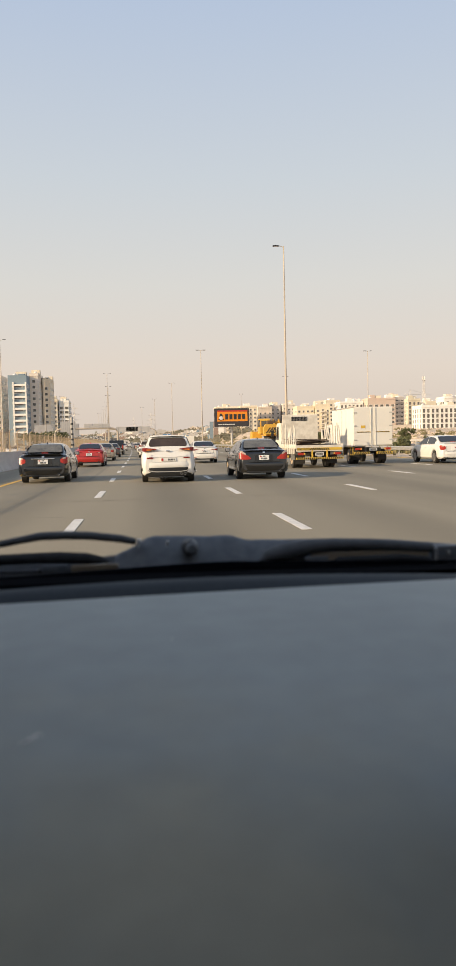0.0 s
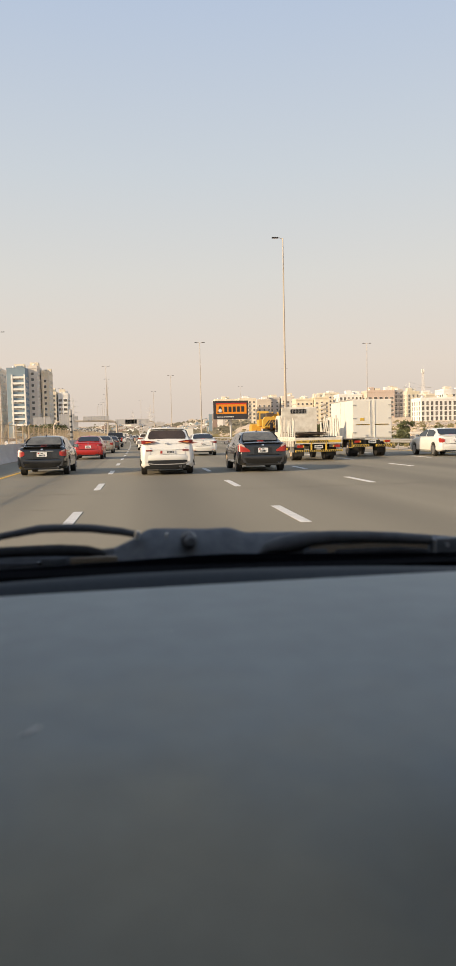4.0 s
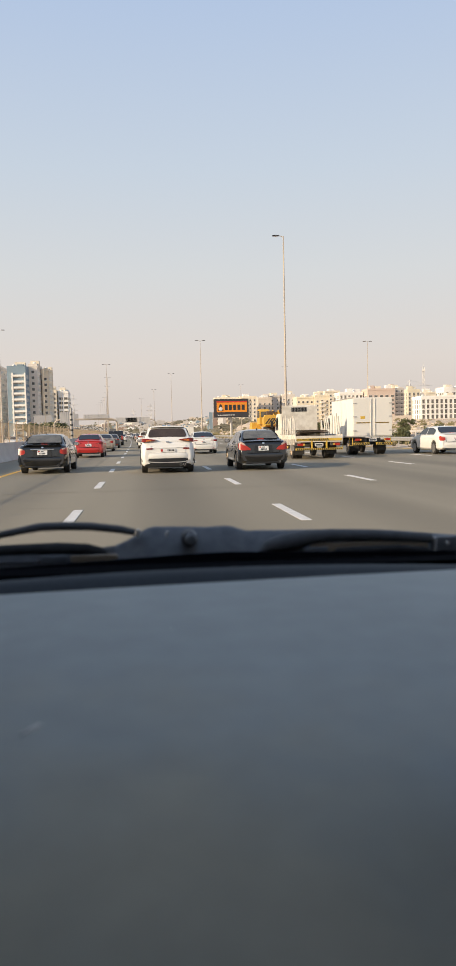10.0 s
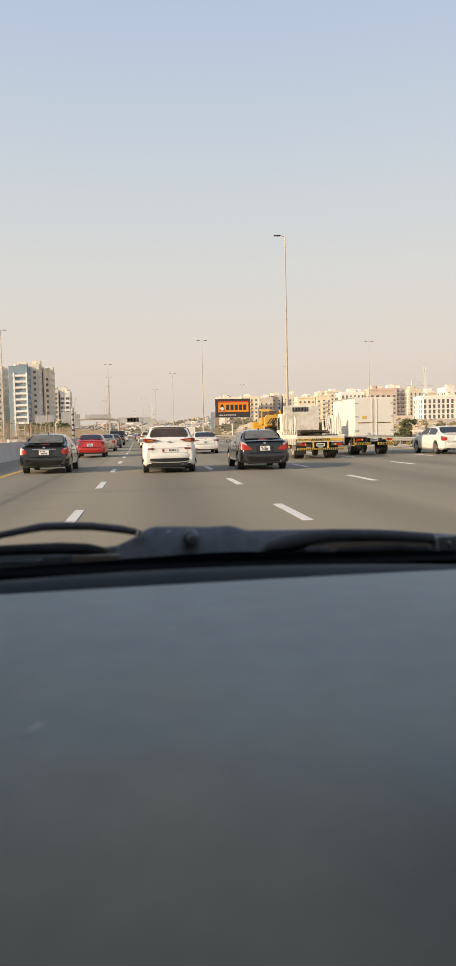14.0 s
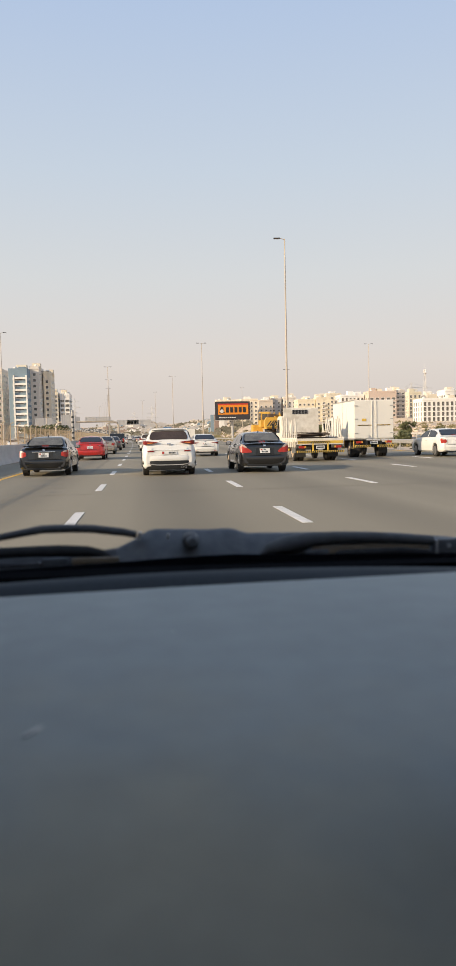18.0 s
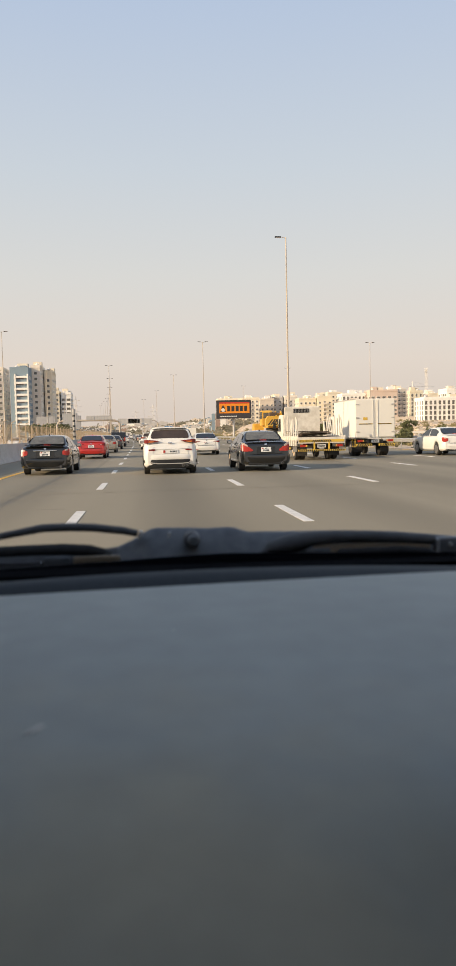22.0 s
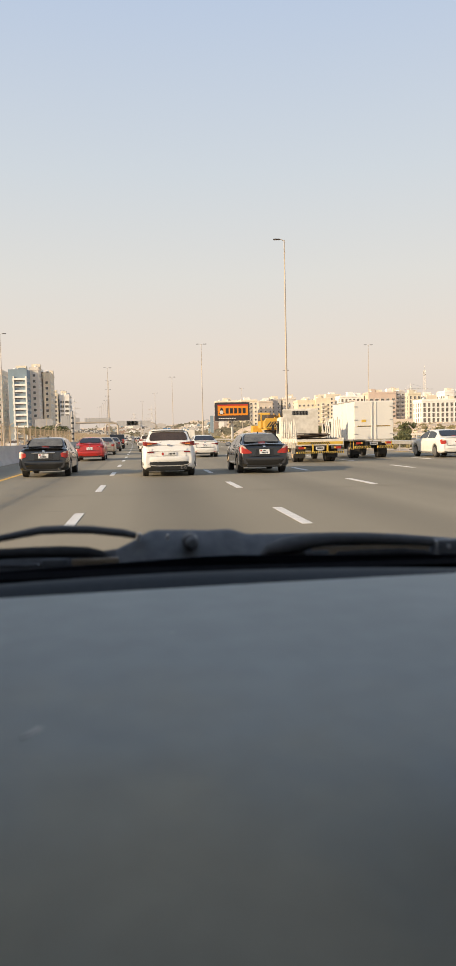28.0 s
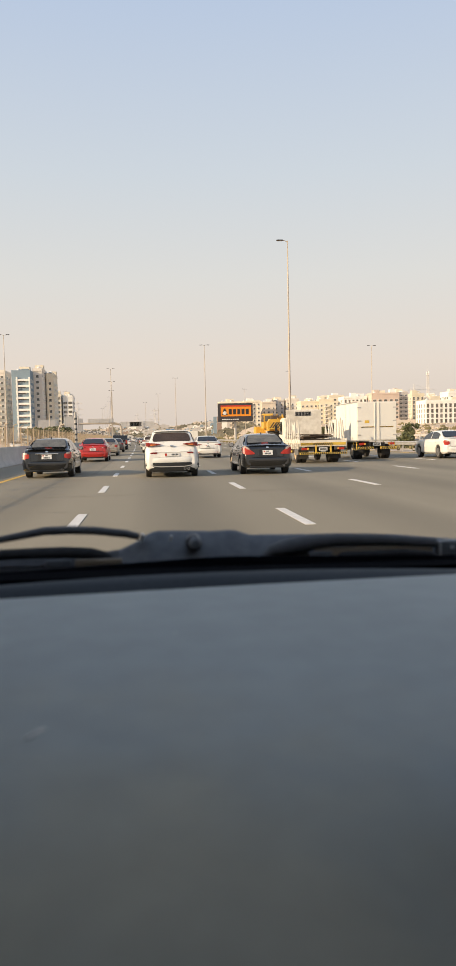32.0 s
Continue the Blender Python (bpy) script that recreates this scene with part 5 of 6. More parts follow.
small_lorry((47.5, 152, rise(47.5, 152) + 0.02), 62, True, "small white box lorry parked on the sand")
small_lorry((50.5, 120, rise(50.5, 120) + 0.02), -80, False, "white dropside lorry parked on the sand")
small_lorry((12.2 + bend(175), 175, 0), 0, True, "small white box lorry far ahead on the road")


# ---- billboards, gantries, masts ----
bb = thing("billboard", "large dark billboard with orange and red advertising panel", "billboard", (24.6, 215, rise(24.6, 215)), 3)
part("post", tube([(0, 0.5, 0), (0, 0.5, 6.2)], 0.35, 14), GALV, bb)
board = part("board", box(0, 0, 8.3, 10.0, 0.7, 5.2, 0.05), BOARD_DARK, bb)
part("orange_panel", box(0.15, -0.36, 8.55, 8.7, 0.03, 2.7), BOARD_ORANGE, board)
part("red_strip", box(0.15, -0.36, 10.1, 8.7, 0.03, 0.34), BOARD_RED, board)
part("emblem", join(moved(tube([(0, 0, -1.0), (0, 0, -0.4), (0, 0, 0.5), (0, 0, 0.9)], [0.25, 0.5, 0.42, 0.15], 14, 0.05), pose(-3.1, -0.40, 8.5)), box(-3.1, -0.4, 7.75, 1.6, 0.03, 0.3)), INK, board, "dark bird-like emblem shape")
part("emblem_light", moved(tube([(0, 0, -0.6), (0, 0, 0), (0, 0, 0.4)], [0.35, 0.55, 0.2], 14, 0.05), pose(-3.1, -0.43, 8.25)), PLATE, board)
for k in range(5):
    part("name_bar", box(-1.5 + 1.22 * k, -0.39, 8.5, 0.85, 0.03, 1.5), INK, board)

for k in range(8):
    part("slogan_bar", box(-3.7 + 0.62 * k, -0.37, 6.35, 0.5, 0.03, 0.24), PLATE, board)
part("catwalk", box(0, -0.6, 5.55, 10.2, 0.9, 0.08), GALV, bb)
for x in (-4.4, -2.2, 0, 2.2, 4.4):
    part("floodlight", join(tube([(x, -0.4, 5.6), (x, -1.3, 5.75)], 0.03, 6), box(x, -1.35, 5.8, 0.4, 0.2, 0.15)), DARK, bb)


def back_board(x, y, w, z0, z1, label):
    b = thing("billboard", label, "billboard", (x, y, 0), 8)
    part("board", box(0, 0, (z0 + z1) / 2, w, 0.5, z1 - z0, 0.05), BOARD_BACK, b)
    part("post", tube([(0, 0.3, 0), (0, 0.3, z0)], 0.35, 12), GALV, b)
    for k in range(7):
        part("rib", box(-w / 2 + w * (k + 0.5) / 7, -0.28, (z0 + z1) / 2, 0.10, 0.06, z1 - z0), GALV, b)


back_board(-52, 400, 9.2, 6.6, 12.2, "grey ribbed back of a roadside billboard")
back_board(-39, 420, 6.8, 6.4, 13.0, "plain grey roadside billboard above the trees")


def gantry(x0, x1, y, h, label, panels, sign=None):
    g = thing("sign_gantry", label, "gantry", (0, y, 0))
    pts = [(x0, 0, 0), (x0, 0, h - 1.5), (x0 + 0.5, 0, h - 0.5), (x0 + 1.8, 0, h), (x1 - 1.8, 0, h), (x1 - 0.5, 0, h - 0.5), (x1, 0, h - 1.5), (x1, 0, 0)]
    part("frame", tube(pts, 0.35, 10), POLE, g)
    for a, b, z0, z1, m in panels:
        p = part("sign_panel", box((a + b) / 2, -0.3, (z0 + z1) / 2, b - a, 0.2, z1 - z0), m, g)
        for k in range(8):
            part("panel_rib", box(a + (b - a) * (k + 0.5) / 8, -0.43, (z0 + z1) / 2, 0.08, 0.06, z1 - z0), GALV, p)
    return g


gantry(-31, -9.5, 268, 7.0, "curved steel pipe gantry with sign backs over the opposite carriageway", [(-29, -24, 6.0, 9.6, BOARD_BACK), (-21, -12, 7.2, 8.6, BOARD_BACK)])
gantry(-22, 6, 430, 9.6, "steel sign gantry with a dark message board", [(-16, 3, 8.2, 11.0, BOARD_BACK), (-10.5, -4, 8.4, 10.8, BOARD_DARK)])
radar = thing("striped_mast", "tall median mast with black and white bands", "mast", (-8.1 + bend(92), 92, 0))
part("mast", tube([(0, 0, 0), (0, 0, 4.7)], 0.15, 14), CONCRETE, radar)
for k in range(5):
    part("black_band", tube([(0, 0, 1.3 + 0.62 * k), (0, 0, 1.52 + 0.62 * k)], 0.155, 14), INK, radar)


def pylon(x, y, h):
    p = thing("power_pylon", "distant grey lattice power pylon in the haze", "pylon", (x, y, 0))
    legs = []
    for sx in (-1, 1):
        for sy in (-1, 1):
            legs.append(tube([(sx * 5, sy * 5, 0), (sx * 1.2, sy * 1.2, h * 0.7), (sx * 0.4, sy * 0.4, h)], 0.28, 5))
    part("legs", join(*legs), PYLON, p)
    for z in np.arange(0, h * 0.75, 8):
        for s in (-1, 1):
            part("brace", tube([(s * (5 - 0.055 * z * 68 / h), -3, z), (-s * (5 - 0.055 * (z + 8) * 68 / h), -3, z + 8)], 0.16, 4), PYLON, p)
    for z, w in ((0.62, 14), (0.76, 11), (0.9, 8)):
        part("cross_arm", join(tube([(-w, 0, h * z), (0, 0, h * z + 1.8), (w, 0, h * z)], 0.3, 5), tube([(-w, 0, h * z), (w, 0, h * z)], 0.25, 5)), PYLON, p)


pylon(-136, 1500, 80)
pylon(14, 1650, 68)
pylon(-30, 2100, 72)


# ---- buildings ----
def window_mesh(w, h):
    """One closed piece: a raised frame whose middle sinks to the pane."""
    o, i = 0.14, 0.0
    ring = lambda g, y: [(-w / 2 - g, y, -h / 2 - g), (w / 2 + g, y, -h / 2 - g), (w / 2 + g, y, h / 2 + g), (-w / 2 - g, y, h / 2 + g)]
    v, f = loft([ring(o, 0.0), ring(o, -0.16), ring(i, -0.16), ring(i, -0.03)])
    me = mesh_of("window", (v, f), WALLS["white"], smooth=False)
    me.materials.append(PANE)
    me.polygons[len(me.polygons) - 1].material_index = 1
    return me


WIN = {k: window_mesh(*s) for k, s in {"small": (1.5, 1.5), "wide": (2.6, 1.7), "tall": (1.6, 2.5), "band": (5.4, 1.5)}.items()}
def balcony_mesh(w):
    return mesh_of("balcony", join(box(0, -0.7, 0, w, 1.4, 0.18), box(0, -1.36, 0.55, w, 0.08, 0.95), box(-w / 2, -0.7, 0.55, 0.08, 1.4, 0.95), box(w / 2, -0.7, 0.55, 0.08, 1.4, 0.95)), WALLS["stone"], smooth=False)


BAL = {w: balcony_mesh(w) for w in (3.4, 5.0)}


def apartment(x, y, w, top, tone, label, d=17.0, win="small", balc=(), side=-1, turn=0.0, pitch=3.05, extras=2):
    """A block of flats: x is its near left corner, top the height of its roof above the road."""
    base = min(rise(x, y), rise(x + w, y), rise(x, y + d)) - 0.5
    h = top - base
    b = thing("apartment_building", label, "building", (x, y, base), turn, "skyline of flats")
    wall = part("wall", join(box(w / 2, d / 2, h / 2, w, d, h), *([] if tone == "blue" else [box(w / 2, d / 2, h * 0.985, w + 0.5, d + 0.5, 0.5)])), WALLS[tone], b, smooth=False)
    part("parapet", join(box(w / 2, 0.15, h + 0.45, w, 0.3, 0.9), box(w / 2, d - 0.15, h + 0.45, w, 0.3, 0.9), box(0.15, d / 2, h + 0.45, 0.3, d - 0.6, 0.9), box(w - 0.15, d / 2, h + 0.45, 0.3, d - 0.6, 0.9)), WALLS[tone], b, smooth=False)
    rng = random.Random(int(x * 7 + y))
    for k in range(extras):
        sx, sz = rng.uniform(3, 6), rng.uniform(2.2, 4.2)
        roof_x = rng.uniform(sx / 2 + 0.4, max(sx / 2 + 0.5, w - sx / 2 - 0.4))
        part("stair_head", box(roof_x, d * rng.uniform(0.3, 0.7), h + sz / 2, sx, 5, sz), WALLS[rng.choice(["white", "cream", tone])], b, smooth=False)
    for k in range(2):
        tx = rng.uniform(1.5, max(1.6, w - 1.5))
        part("water_tank", tube([(tx, 3 + 2 * k, h), (tx, 3 + 2 * k, h + 1.6), (tx, 3 + 2 * k, h + 2.0)], [0.9, 0.9, 0.3], 10), WALLS["white"], b)
    floors = max(2, int((h - 1.5) / 3.25))
    cols = max(1, int(w / pitch))
    for i in range(floors):
        z = 2.6 + 3.25 * i
        if z > h - 1.4:
            break
        for j in range(cols):
            u = w * (j + 0.5) / cols
            if j in balc:
                part("balcony", BAL[3.4 if pitch < 4.5 else 5.0], None, b, at=(u, 0, z - 1.0))
                part("window", WIN["tall"], None, b, at=(u, 0, z - 0.05))
            else:
                part("window", WIN[win], None, b, at=(u, 0, z))
        n = max(1, int(d / 4.2))
        for j in range(n):
            part("window", WIN["small" if win == "band" else win], None, b, at=pose(0 if side < 0 else w, d * (j + 0.5) / n, z, 0, 0, -90 if side < 0 else 90))
    return b


apartment(58, 620, 19, 29.3, "cream", "cream block of flats with tiers of balconies", balc=(1, 2))
apartment(77.5, 616, 14, 29.6, "cream", "cream block of flats with balconies at its corner", balc=(1,))
apartment(96, 640, 12, 29.6, "beige", "beige block of flats, weathered", d=20)
apartment(108.5, 652, 9, 31.5, "grey", "grey-beige block of flats with small windows")
apartment(119, 650, 11, 32.4, "stone", "pale stone block of flats with a roof house", balc=(0,), extras=3)
apartment(121.5, 600, 14, 27.8, "yellow", "yellow rendered block of flats with rows of small windows")
apartment(136, 598, 12, 29.0, "yellow", "yellow rendered block of flats beside its twin", balc=(1,))
apartment(157, 650, 13, 34.8, "cream", "tall cream block of flats with plain wall", extras=1)
apartment(154, 590, 19, 30.3, "white", "white block of flats with dark framed windows", win="tall", pitch=3.1, balc=(2, 3))
apartment(174, 580, 22, 32.3, "pink", "pinkish stone block of flats with wide windows", win="wide", pitch=4.4, extras=3)
apartment(197, 585, 8, 32.8, "grey", "narrow grey block of flats with balconies", balc=(0, 1))
apartment(212, 640, 11, 36.3, "beige", "beige slab of flats behind the others")
apartment(221, 622, 11, 33.5, "yellow", "ochre yellow block of flats with strip windows", win="tall")
apartment(234, 642, 9, 31.0, "grey", "grey block of flats under construction", balc=(1,))
apartment(244, 640, 11, 32.0, "cream", "cream block of flats with flat roof")
apartment(227, 558, 15, 31.3, "white", "bright white block of flats with dark windows", win="wide", pitch=4.6, balc=(0, 2), extras=3)
apartment(246, 560, 22, 31.5, "cream", "cream block of flats at the end of the row", balc=(2, 3))
apartment(272, 562, 26, 30.0, "white", "white block of flats with balconies", balc=(1, 4), pitch=4.6)
apartment(302, 566, 26, 29.0, "stone", "pale stone block of flats with small windows")
apartment(-104, 442, 24, 40.8, "stone", "pale stone tower of flats with recessed windows", side=1, d=20, balc=(5,))
apartment(176, 470, 24, rise(186, 470) + 14.5, "white", "long low white office block with tall dark windows", win="tall", pitch=2.9, extras=1)
apartment(203, 474, 15, rise(208, 474) + 9.0, "stone", "low pale annex beside the white office block", win="wide", pitch=4.4, extras=1)
blue_tower = apartment(-74, 428, 10, 39.4, "blue", "blue glazed tower with white banded balconies", side=1, win="band", pitch=9.0, d=20)
apartment(-64.3, 440, 5, 41.6, "stone", "slim pale tower with blank end wall", side=1, d=22, pitch=30, extras=1)
apartment(-58.6, 452, 4.2, 39.8, "cream", "slim cream tower with blank end wall", side=1, d=20, pitch=30, extras=1)
apartment(-70.5, 560, 8, 33.9, "cream", "cream concrete frame of flats with open balconies", side=1, win="wide", pitch=4.0, balc=(0,))
apartment(-61.5, 562, 7, 33.0, "white", "white and blue glazed block of flats", side=1, win="wide", pitch=3.4)
for k in range(10):
    part("white_band", box(6.2, -0.5, 6.2 + 3.25 * k, 6.6, 1.0, 1.1), WALLS["white"], blue_tower, smooth=False)
for x in (2.9, 9.6):
    part("white_pier", box(x, -0.55, 19, 0.7, 1.1, 36), WALLS["white"], blue_tower, smooth=False)
podium = thing("villa_wall", "long beige compound wall at the foot of the flats", "wall", (0, 0, 0), kind="structure")
for k in range(16):
    x, y = 150 + 9.2 * k, 548 + 1.2 * math.sin(k)
    part("wall_panel", box(0, 0, 1.3, 9.2, 0.3, 3.4), WALLS["beige"], podium, at=pose(x, y, rise(x, y), 0, 0, 0), smooth=False)

site_crane = thing("tower_crane", "thin distant tower crane over the flats", "crane", (235, 655, 8))
part("mast", tube([(0, 0, 0), (0, 0, 34)], 0.5, 4), PYLON, site_crane)
part("jib", tube([(-6, 0, 31), (0, 0, 32), (20, 0, 31)], 0.26, 4), PYLON, site_crane)
part("tie", join(tube([(0, 0, 36), (16, 0, 31.4)], 0.12, 4), tube([(0, 0, 36), (-6, 0, 31.2)], 0.12, 4), tube([(0, 0, 33), (0, 0, 36)], 0.3, 4)), PYLON, site_crane)

telecom = thing("telecom_mast", "slender lattice telecom mast with white antennas among the flats", "mast", (206, 545, rise(206, 545)))
for sx in (-1, 1):
    for sy in (-1, 1):
        part("leg", tube([(sx * 1.3, sy * 1.3, 0), (sx * 0.45, sy * 0.45, 38)], 0.13, 5), PYLON, telecom)
for k in range(12):
    w0, w1 = 1.3 - 0.85 * k / 12, 1.3 - 0.85 * (k + 1) / 12
    part("brace", join(tube([(-w0, -w0, 38 * k / 12), (w1, -w1, 38 * (k + 1) / 12)], 0.07, 4), tube([(w0, -w0, 38 * k / 12), (-w1, -w1, 38 * (k + 1) / 12)], 0.07, 4)), PYLON, telecom)
for a in range(3):
    x, y = 0.95 * math.cos(a * math.tau / 3 - 1.2), 0.95 * math.sin(a * math.tau / 3 - 1.2)
    part("antenna", box(x, y, 36.6, 0.4, 0.3, 2.6, 0.05), WALLS["white"], telecom)
part("platform", tube([(0, 0, 35.0), (0, 0, 35.2)], 1.2, 10), GALV, telecom)
part("spike", tube([(0, 0, 38), (0, 0, 42)], 0.06, 5), GALV, telecom)

advert = thing("advertising_tower", "tall dark blue and white advertising panels beside the road", "billboard", (51, 600, rise(51, 600)), 0)
for x, w, m in ((0, 2.6, "blue"), (3.0, 3.4, "brown"), (6.8, 4.2, "white"), (11.2, 2.0, "grey")):
    part("advert_panel", box(x + w / 2, 0, 8, w, 1.0, 15.5), WALLS[m], advert, smooth=False)

# Far low town and haze-grey sheds towards the horizon; the haze is painted colour.
rng = random.Random(5)
town = []
for k in range(950):
    y = rng.uniform(900, 2700)
    x = bend(500) - 30 + rng.uniform(-0.17, 0.21) * y
    if abs(x - bend(y) + 6) < 34 and y < 1320:
        continue
    h = rng.choice((3, 3, 4, 4, 5, 8)) * rng.uniform(0.7, 1.2) * (0.5 + y / 2400)
    w = rng.choice((6, 9, 12, 18, 30)) * rng.uniform(0.7, 1.3)
    town.append(join(box(x, y, lift(y) + h / 2 - 1, w, 14, h + 2), box(x + rng.uniform(-0.3, 0.3) * w, y, lift(y) + h + 0.6, w * 0.2, 4, 1.6)))
for k in range(520):
    y = rng.uniform(470, 1000)
    off = rng.choice((-1, 1, 1)) * rng.uniform(26, 60 + 0.13 * y)
    x = bend(y) - 6 + off
    if off > 0 and y < 640:
        continue
    h, w = rng.uniform(2.5, 5.5), rng.uniform(4, 13)
    z = rise(x, y)
    town.append(join(box(x, y, z + h / 2 - 1, w, 9, h + 2), box(x + rng.uniform(-0.3, 0.3) * w, y, z + h + 0.4, w * 0.25, 3, 1.2)))
for i, tone in enumerate(("haze", "beige", "grey", "white", "haze", "brown", "grey", "blue")):
    tagged(part("distant_town", join(*town[i::8]), WALLS[tone], smooth=False), "far low hazy buildings along the horizon", "buildings", kind="stuff")


def far_clump(x, y, z, r, w):
    """A coarse, ragged crown for trees seen from very far."""
    vs, fs = [], []
    for _ in range(26):
        p = Vector((x + r.gauss(0, 0.45) * w, y + r.gauss(0, 0.3) * w, z + abs(r.gauss(0.35, 0.22)) * w))
        q = w * r.uniform(0.16, 0.34)
        k = len(vs)
        vs += [(p.x - q, p.y, p.z - q * 0.4), (p.x + q * 0.2, p.y - q * 0.3, p.z - q * 0.6), (p.x + q, p.y, p.z + q * 0.1), (p.x - q * 0.1, p.y, p.z + q * 0.7)]
        fs.append((k, k + 1, k + 2, k + 3))
    return vs, fs


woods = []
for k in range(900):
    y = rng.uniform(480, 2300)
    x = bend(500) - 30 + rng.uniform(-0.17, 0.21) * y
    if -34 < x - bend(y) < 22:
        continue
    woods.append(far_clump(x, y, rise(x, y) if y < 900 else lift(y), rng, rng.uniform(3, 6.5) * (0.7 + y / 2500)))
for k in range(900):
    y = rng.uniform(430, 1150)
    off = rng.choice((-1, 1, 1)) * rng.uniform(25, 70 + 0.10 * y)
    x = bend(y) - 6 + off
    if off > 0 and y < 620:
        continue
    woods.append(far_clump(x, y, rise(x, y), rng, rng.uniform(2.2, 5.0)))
# One pale green for all crowns, with the haze already in it.
tagged(part("distant_trees", join(*woods), HAZED_GREEN, smooth=False), "far trees between the low buildings, haze painted into their colour", "trees", kind="stuff")
scrub = []
for k in range(330):
    y = rng.uniform(150, 640)
    x = 24 + bend(y) + abs(rng.gauss(0, 1)) * (8 + 0.14 * y)
    scrub.append(far_clump(x, y, rise(x, y) - 0.1, rng, rng.uniform(0.6, 1.7)))
tagged(part("desert_scrub", join(*scrub), DRY, smooth=False), "low dry desert scrub scattered over the sand", "scrub", kind="stuff")


def mound(x, y, z, r, w):
    """A low, uneven heap of stony sand."""
    ring = [(x + math.cos(a) * w * r.uniform(0.7, 1.3), y + math.sin(a) * w * r.uniform(0.7, 1.3), z - 0.1) for a in np.linspace(0, math.tau, 7)[:-1]]
    top = [(x + math.cos(a) * w * 0.45 * r.uniform(0.6, 1.4), y + math.sin(a) * w * 0.45 * r.uniform(0.6, 1.4), z + w * r.uniform(0.18, 0.42)) for a in np.linspace(0, math.tau, 7)[:-1]]
    return ring + top, [(k, (k + 1) % 6, 6 + (k + 1) % 6, 6 + k) for k in range(6)] + [tuple(range(6, 12))]


heaps = [[], []]
for k in range(1500):
    y = rng.uniform(130, 560)
    x = 26 + bend(y) + 0.05 * y + rng.uniform(0, 1) * (20 + 0.42 * y)
    if 36 < x < 48 and 55 < y < 155:
        continue
    heaps[rng.random() < 0.35].append(mound(x, y, rise(x, y), rng, rng.uniform(0.3, 1.5)))
for rubble, stone in zip(heaps, (SAND, RUBBLE)):
    tagged(part("sand_heaps", join(*rubble), stone, smooth=False), "low heaps of stony sand and rubble on the slope", "sand", kind="stuff")


def far_car(x, y, z, r):
    """Low body with a narrower cabin and dark wheels, for cars seen as specks."""
    tall = r.choice((1.0, 1.0, 1.25, 2.0))
    return join(box(x, y, z + 0.62, 1.8, 4.5, 0.72), box(x, y + 0.2, z + 0.95 + 0.28 * tall, 1.5, 2.5 * min(1.4, tall), 0.56 * tall), box(x, y, z + 0.2, 1.5, 3.6, 0.4))


queue = [[], []]
for lane in (-27, -23.4, -19.8, -16.2, -12.4, -3.1, 0.6, 4.2, 8.1, 12.2, 16.0):
    y = rng.uniform(370, 400)
    while y < 1290:
        queue[rng.random() < 0.45].append(far_car(lane + bend(y) + rng.uniform(-0.4, 0.4), y, lift(y), rng))
        y += rng.uniform(13, 42)
for cars, paint in zip(queue, (FAR_PALE, FAR_DARK)):
    tagged(part("distant_queue", join(*cars), paint, smooth=False), "dense far traffic shrinking towards the horizon", "cars", kind="stuff")


# ---- planting ----
def leaf_cloud(n, rx, rz, z0, seed, size):
    r = random.Random(seed)
    vs, fs = [], []
    clumps = [(r.gauss(0, rx * 0.45), r.gauss(0, rx * 0.45), z0 + r.uniform(0.1, 1.0) * rz, r.uniform(0.25, 0.5) * rx) for _ in range(11)]
    for _ in range(n):
        cx0, cy0, cz0, cr = r.choice(clumps)
        p = Vector((cx0, cy0, cz0)) + Vector((r.gauss(0, 1), r.gauss(0, 1), r.gauss(0, 0.8))).normalized() * cr * r.uniform(0.3, 1.0)
        p.z = max(0.03, p.z)
        a = Vector((r.gauss(0, 1), r.gauss(0, 1), r.gauss(0, 1))).normalized()
        b = a.cross(Vector((r.gauss(0, 1), r.gauss(0, 1), r.gauss(0, 1)))).normalized()
        s = size * r.uniform(0.6, 1.3)
        k = len(vs)
        vs += [tuple(p - a * s), tuple(p + b * s * 0.45), tuple(p + a * s), tuple(p - b * s * 0.45)]
        fs.append((k, k + 1, k + 2, k + 3))
    return vs, fs


def shrub(at, seed, scale=1.0, tree=False):
    t = thing("tree" if tree else "shrub", "small dusty green desert tree on the sandy verge" if tree else "dusty olive-green desert shrub on the sandy verge", "tree" if tree else "shrub", at, group="verge planting")
    h = 1.7 * scale if tree else 0.25
    r = random.Random(seed)
    part("trunk", tube([(0, 0, -0.1), (0.05, 0, h * 0.5), (0.0, 0.06, h)], [0.10 * scale, 0.075 * scale, 0.05 * scale], 8), BARK, t)
    for k in range(5):
        a = k * math.tau / 5 + r.random()
        part("limb", tube([(0, 0, h * 0.8), (math.cos(a) * 0.5 * scale, math.sin(a) * 0.5 * scale, h + 0.5 * scale), (math.cos(a) * 0.9 * scale, math.sin(a) * 0.9 * scale, h + 0.9 * scale)], [0.045 * scale, 0.03 * scale, 0.012], 6), BARK, t)
    part("crown", leaf_cloud(1100, 1.5 * scale, 1.5 * scale, h * 0.85, seed, 0.15), LEAF, t, smooth=False)
    return t


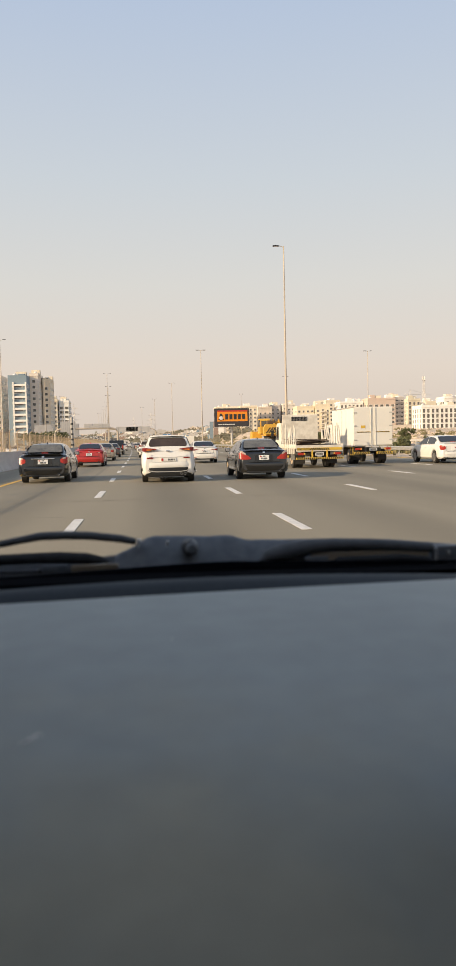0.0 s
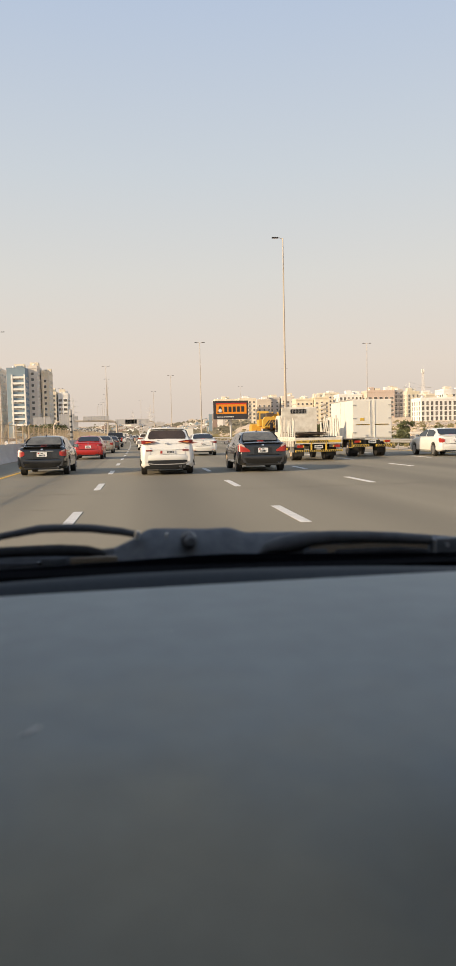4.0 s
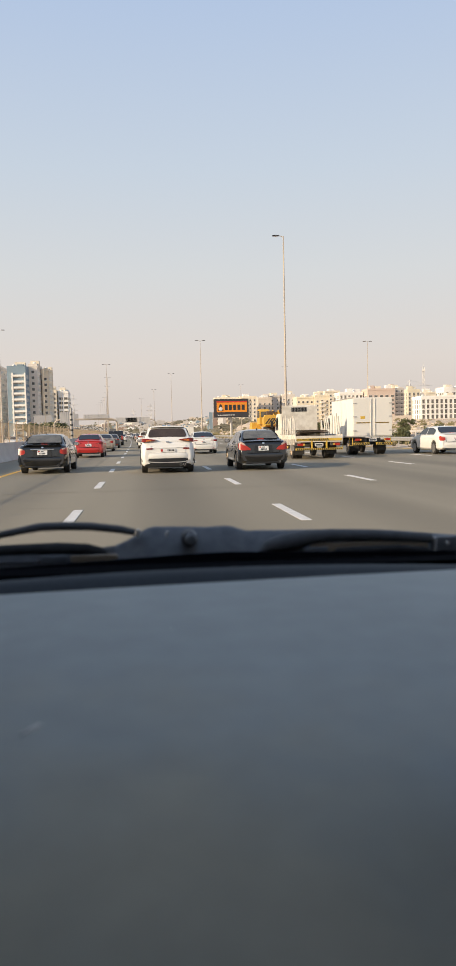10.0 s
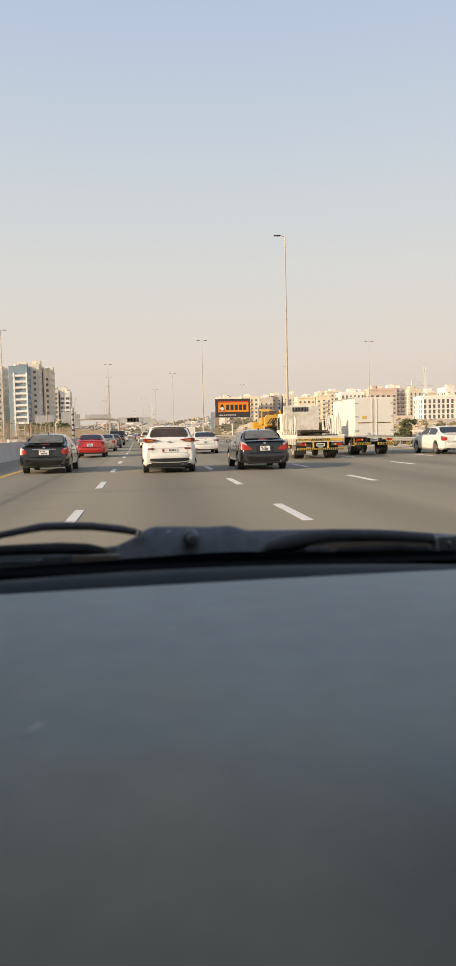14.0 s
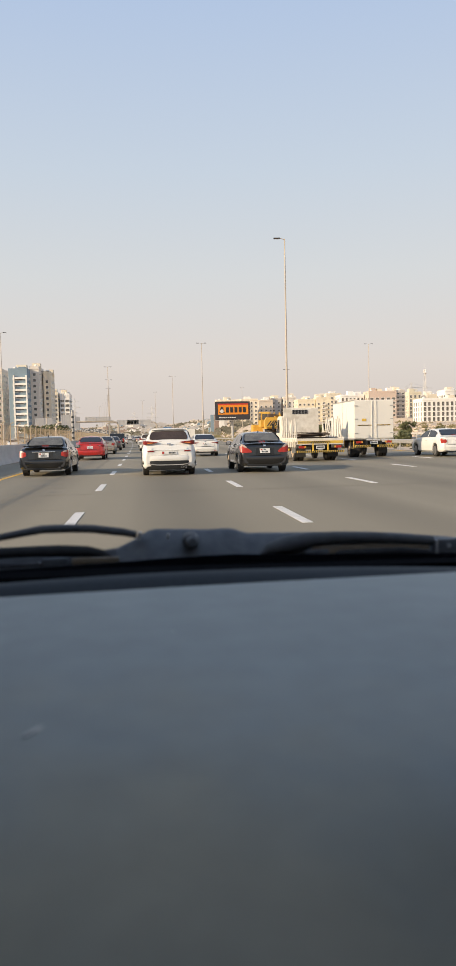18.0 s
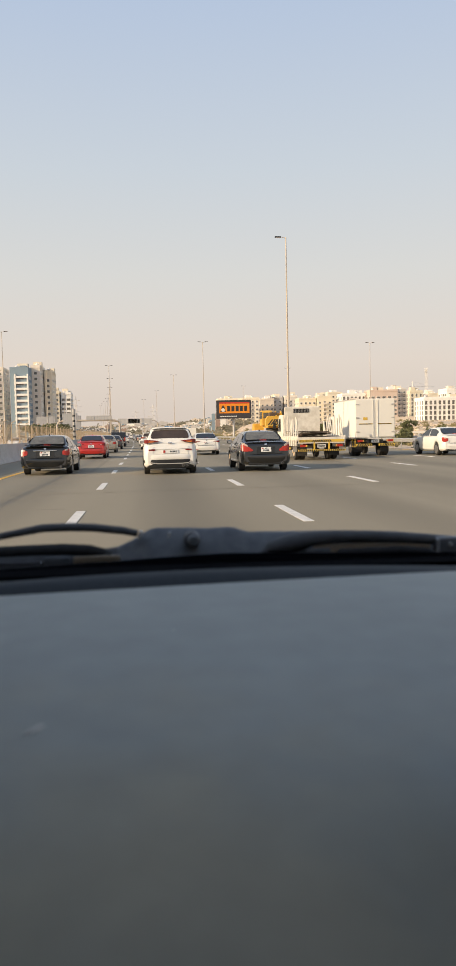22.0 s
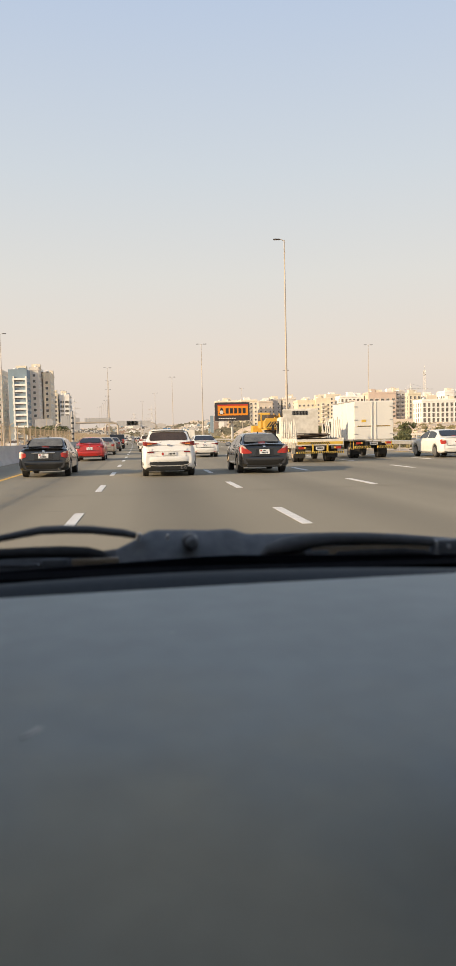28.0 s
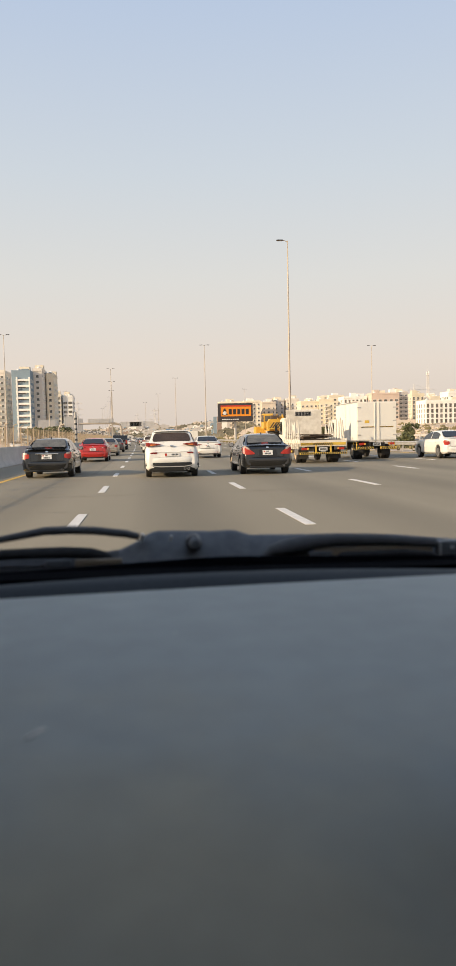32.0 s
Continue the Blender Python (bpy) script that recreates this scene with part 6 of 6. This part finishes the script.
tree_a = shrub((27.5, 118, rise(27.5, 118)), 1, 0.85, True)
tree_b = shrub((31, 126, rise(31, 126)), 2, 1.0, True)
bush_a = shrub((23.6, 68, rise(23.6, 68)), 3, 0.7)
bush_b = shrub((30.5, 78, rise(30.5, 78)), 4, 0.9)
rng = random.Random(11)
for x, y in ((25, 84), (29.5, 93), (27, 104), (34, 112), (33, 74), (36.5, 126), (26, 140), (38, 150), (33, 158)):
    copy_thing(rng.choice([bush_a, bush_b]), pose(x, y, rise(x, y), 0, 0, rng.uniform(0, 360)))
for x, y in ((24.5, 132), (52, 170), (33.5, 96)):
    copy_thing(rng.choice([tree_a, tree_b]), pose(x, y, rise(x, y), 0, 0, rng.uniform(0, 360)))
for x, y in ((-36, 300), (-40, 306), (-44, 312), (-37, 330), (-48, 320), (-41, 345), (-34, 290)):
    far = copy_thing(tree_b, pose(x, y, 0, 0, 0, rng.uniform(0, 360)))
    far.scale = (3.0, 3.0, 2.2)
tufts_v, tufts_f = [], []
for k in range(2600):
    y = rng.uniform(35, 330)
    x = 20.4 + bend(y) + abs(rng.gauss(0, 1)) * (14 + 0.16 * y)
    if 36 < x < 48 and 58 < y < 152:
        continue
    z = rise(x, y)
    for q in range(4):
        a, hgt = rng.uniform(0, math.tau), rng.uniform(0.12, 0.42)
        dx0, dy0 = math.cos(a) * 0.16, math.sin(a) * 0.16
        i = len(tufts_v)
        tufts_v += [(x - dx0, y - dy0, z - 0.03), (x + dx0, y + dy0, z - 0.03), (x + dx0 * 1.6 + rng.uniform(-.1, .1), y + dy0 * 1.6, z + hgt)]
        tufts_f.append((i, i + 1, i + 2))
tagged(part("dry_grass", (tufts_v, tufts_f), DRY, smooth=False), "dry yellow scrub grass on the sand", "grass", kind="stuff")

# Small roadside pieces.
works = thing("works_barrier", "red and white plastic works barrier on the sand", "barrier", (33, 170, rise(33, 170)), 25)
for k in range(5):
    part("barrier_block", loft([[(k * 1.5 - 0.7, -w, z), (k * 1.5 + 0.7, -w, z), (k * 1.5 + 0.7, w, z), (k * 1.5 - 0.7, w, z)] for z, w in ((-0.05, 0.3), (0.3, 0.28), (0.9, 0.12))]), BOARD_RED if k % 2 else ROAD_WHITE, works)
sign = thing("warning_sign", "yellow triangular warning sign on a thin post", "road sign", (41, 92, rise(41, 92)))
part("post", tube([(0, 0, -0.1), (0, 0, 2.2)], 0.03, 8), GALV, sign)
part("sign_plate", loft([[(-0.45, y, 1.5), (0.45, y, 1.5), (0.0, y, 2.25)] for y in (-0.05, -0.03)]), HAZARD_Y, sign)
blue_sign = thing("road_sign", "blue direction sign on two posts far ahead", "road sign", (20 + bend(380), 380, rise(20, 380)))
part("sign_plate", box(0, 0, 4.6, 4.0, 0.12, 2.6, 0.03), mat("sign_blue", (0.05, 0.16, 0.36), 0.5, var=0.08), blue_sign)
for x in (-1.4, 1.4):
    part("post", tube([(x, 0.1, -0.1), (x, 0.1, 5.6)], 0.07, 8), GALV, blue_sign)
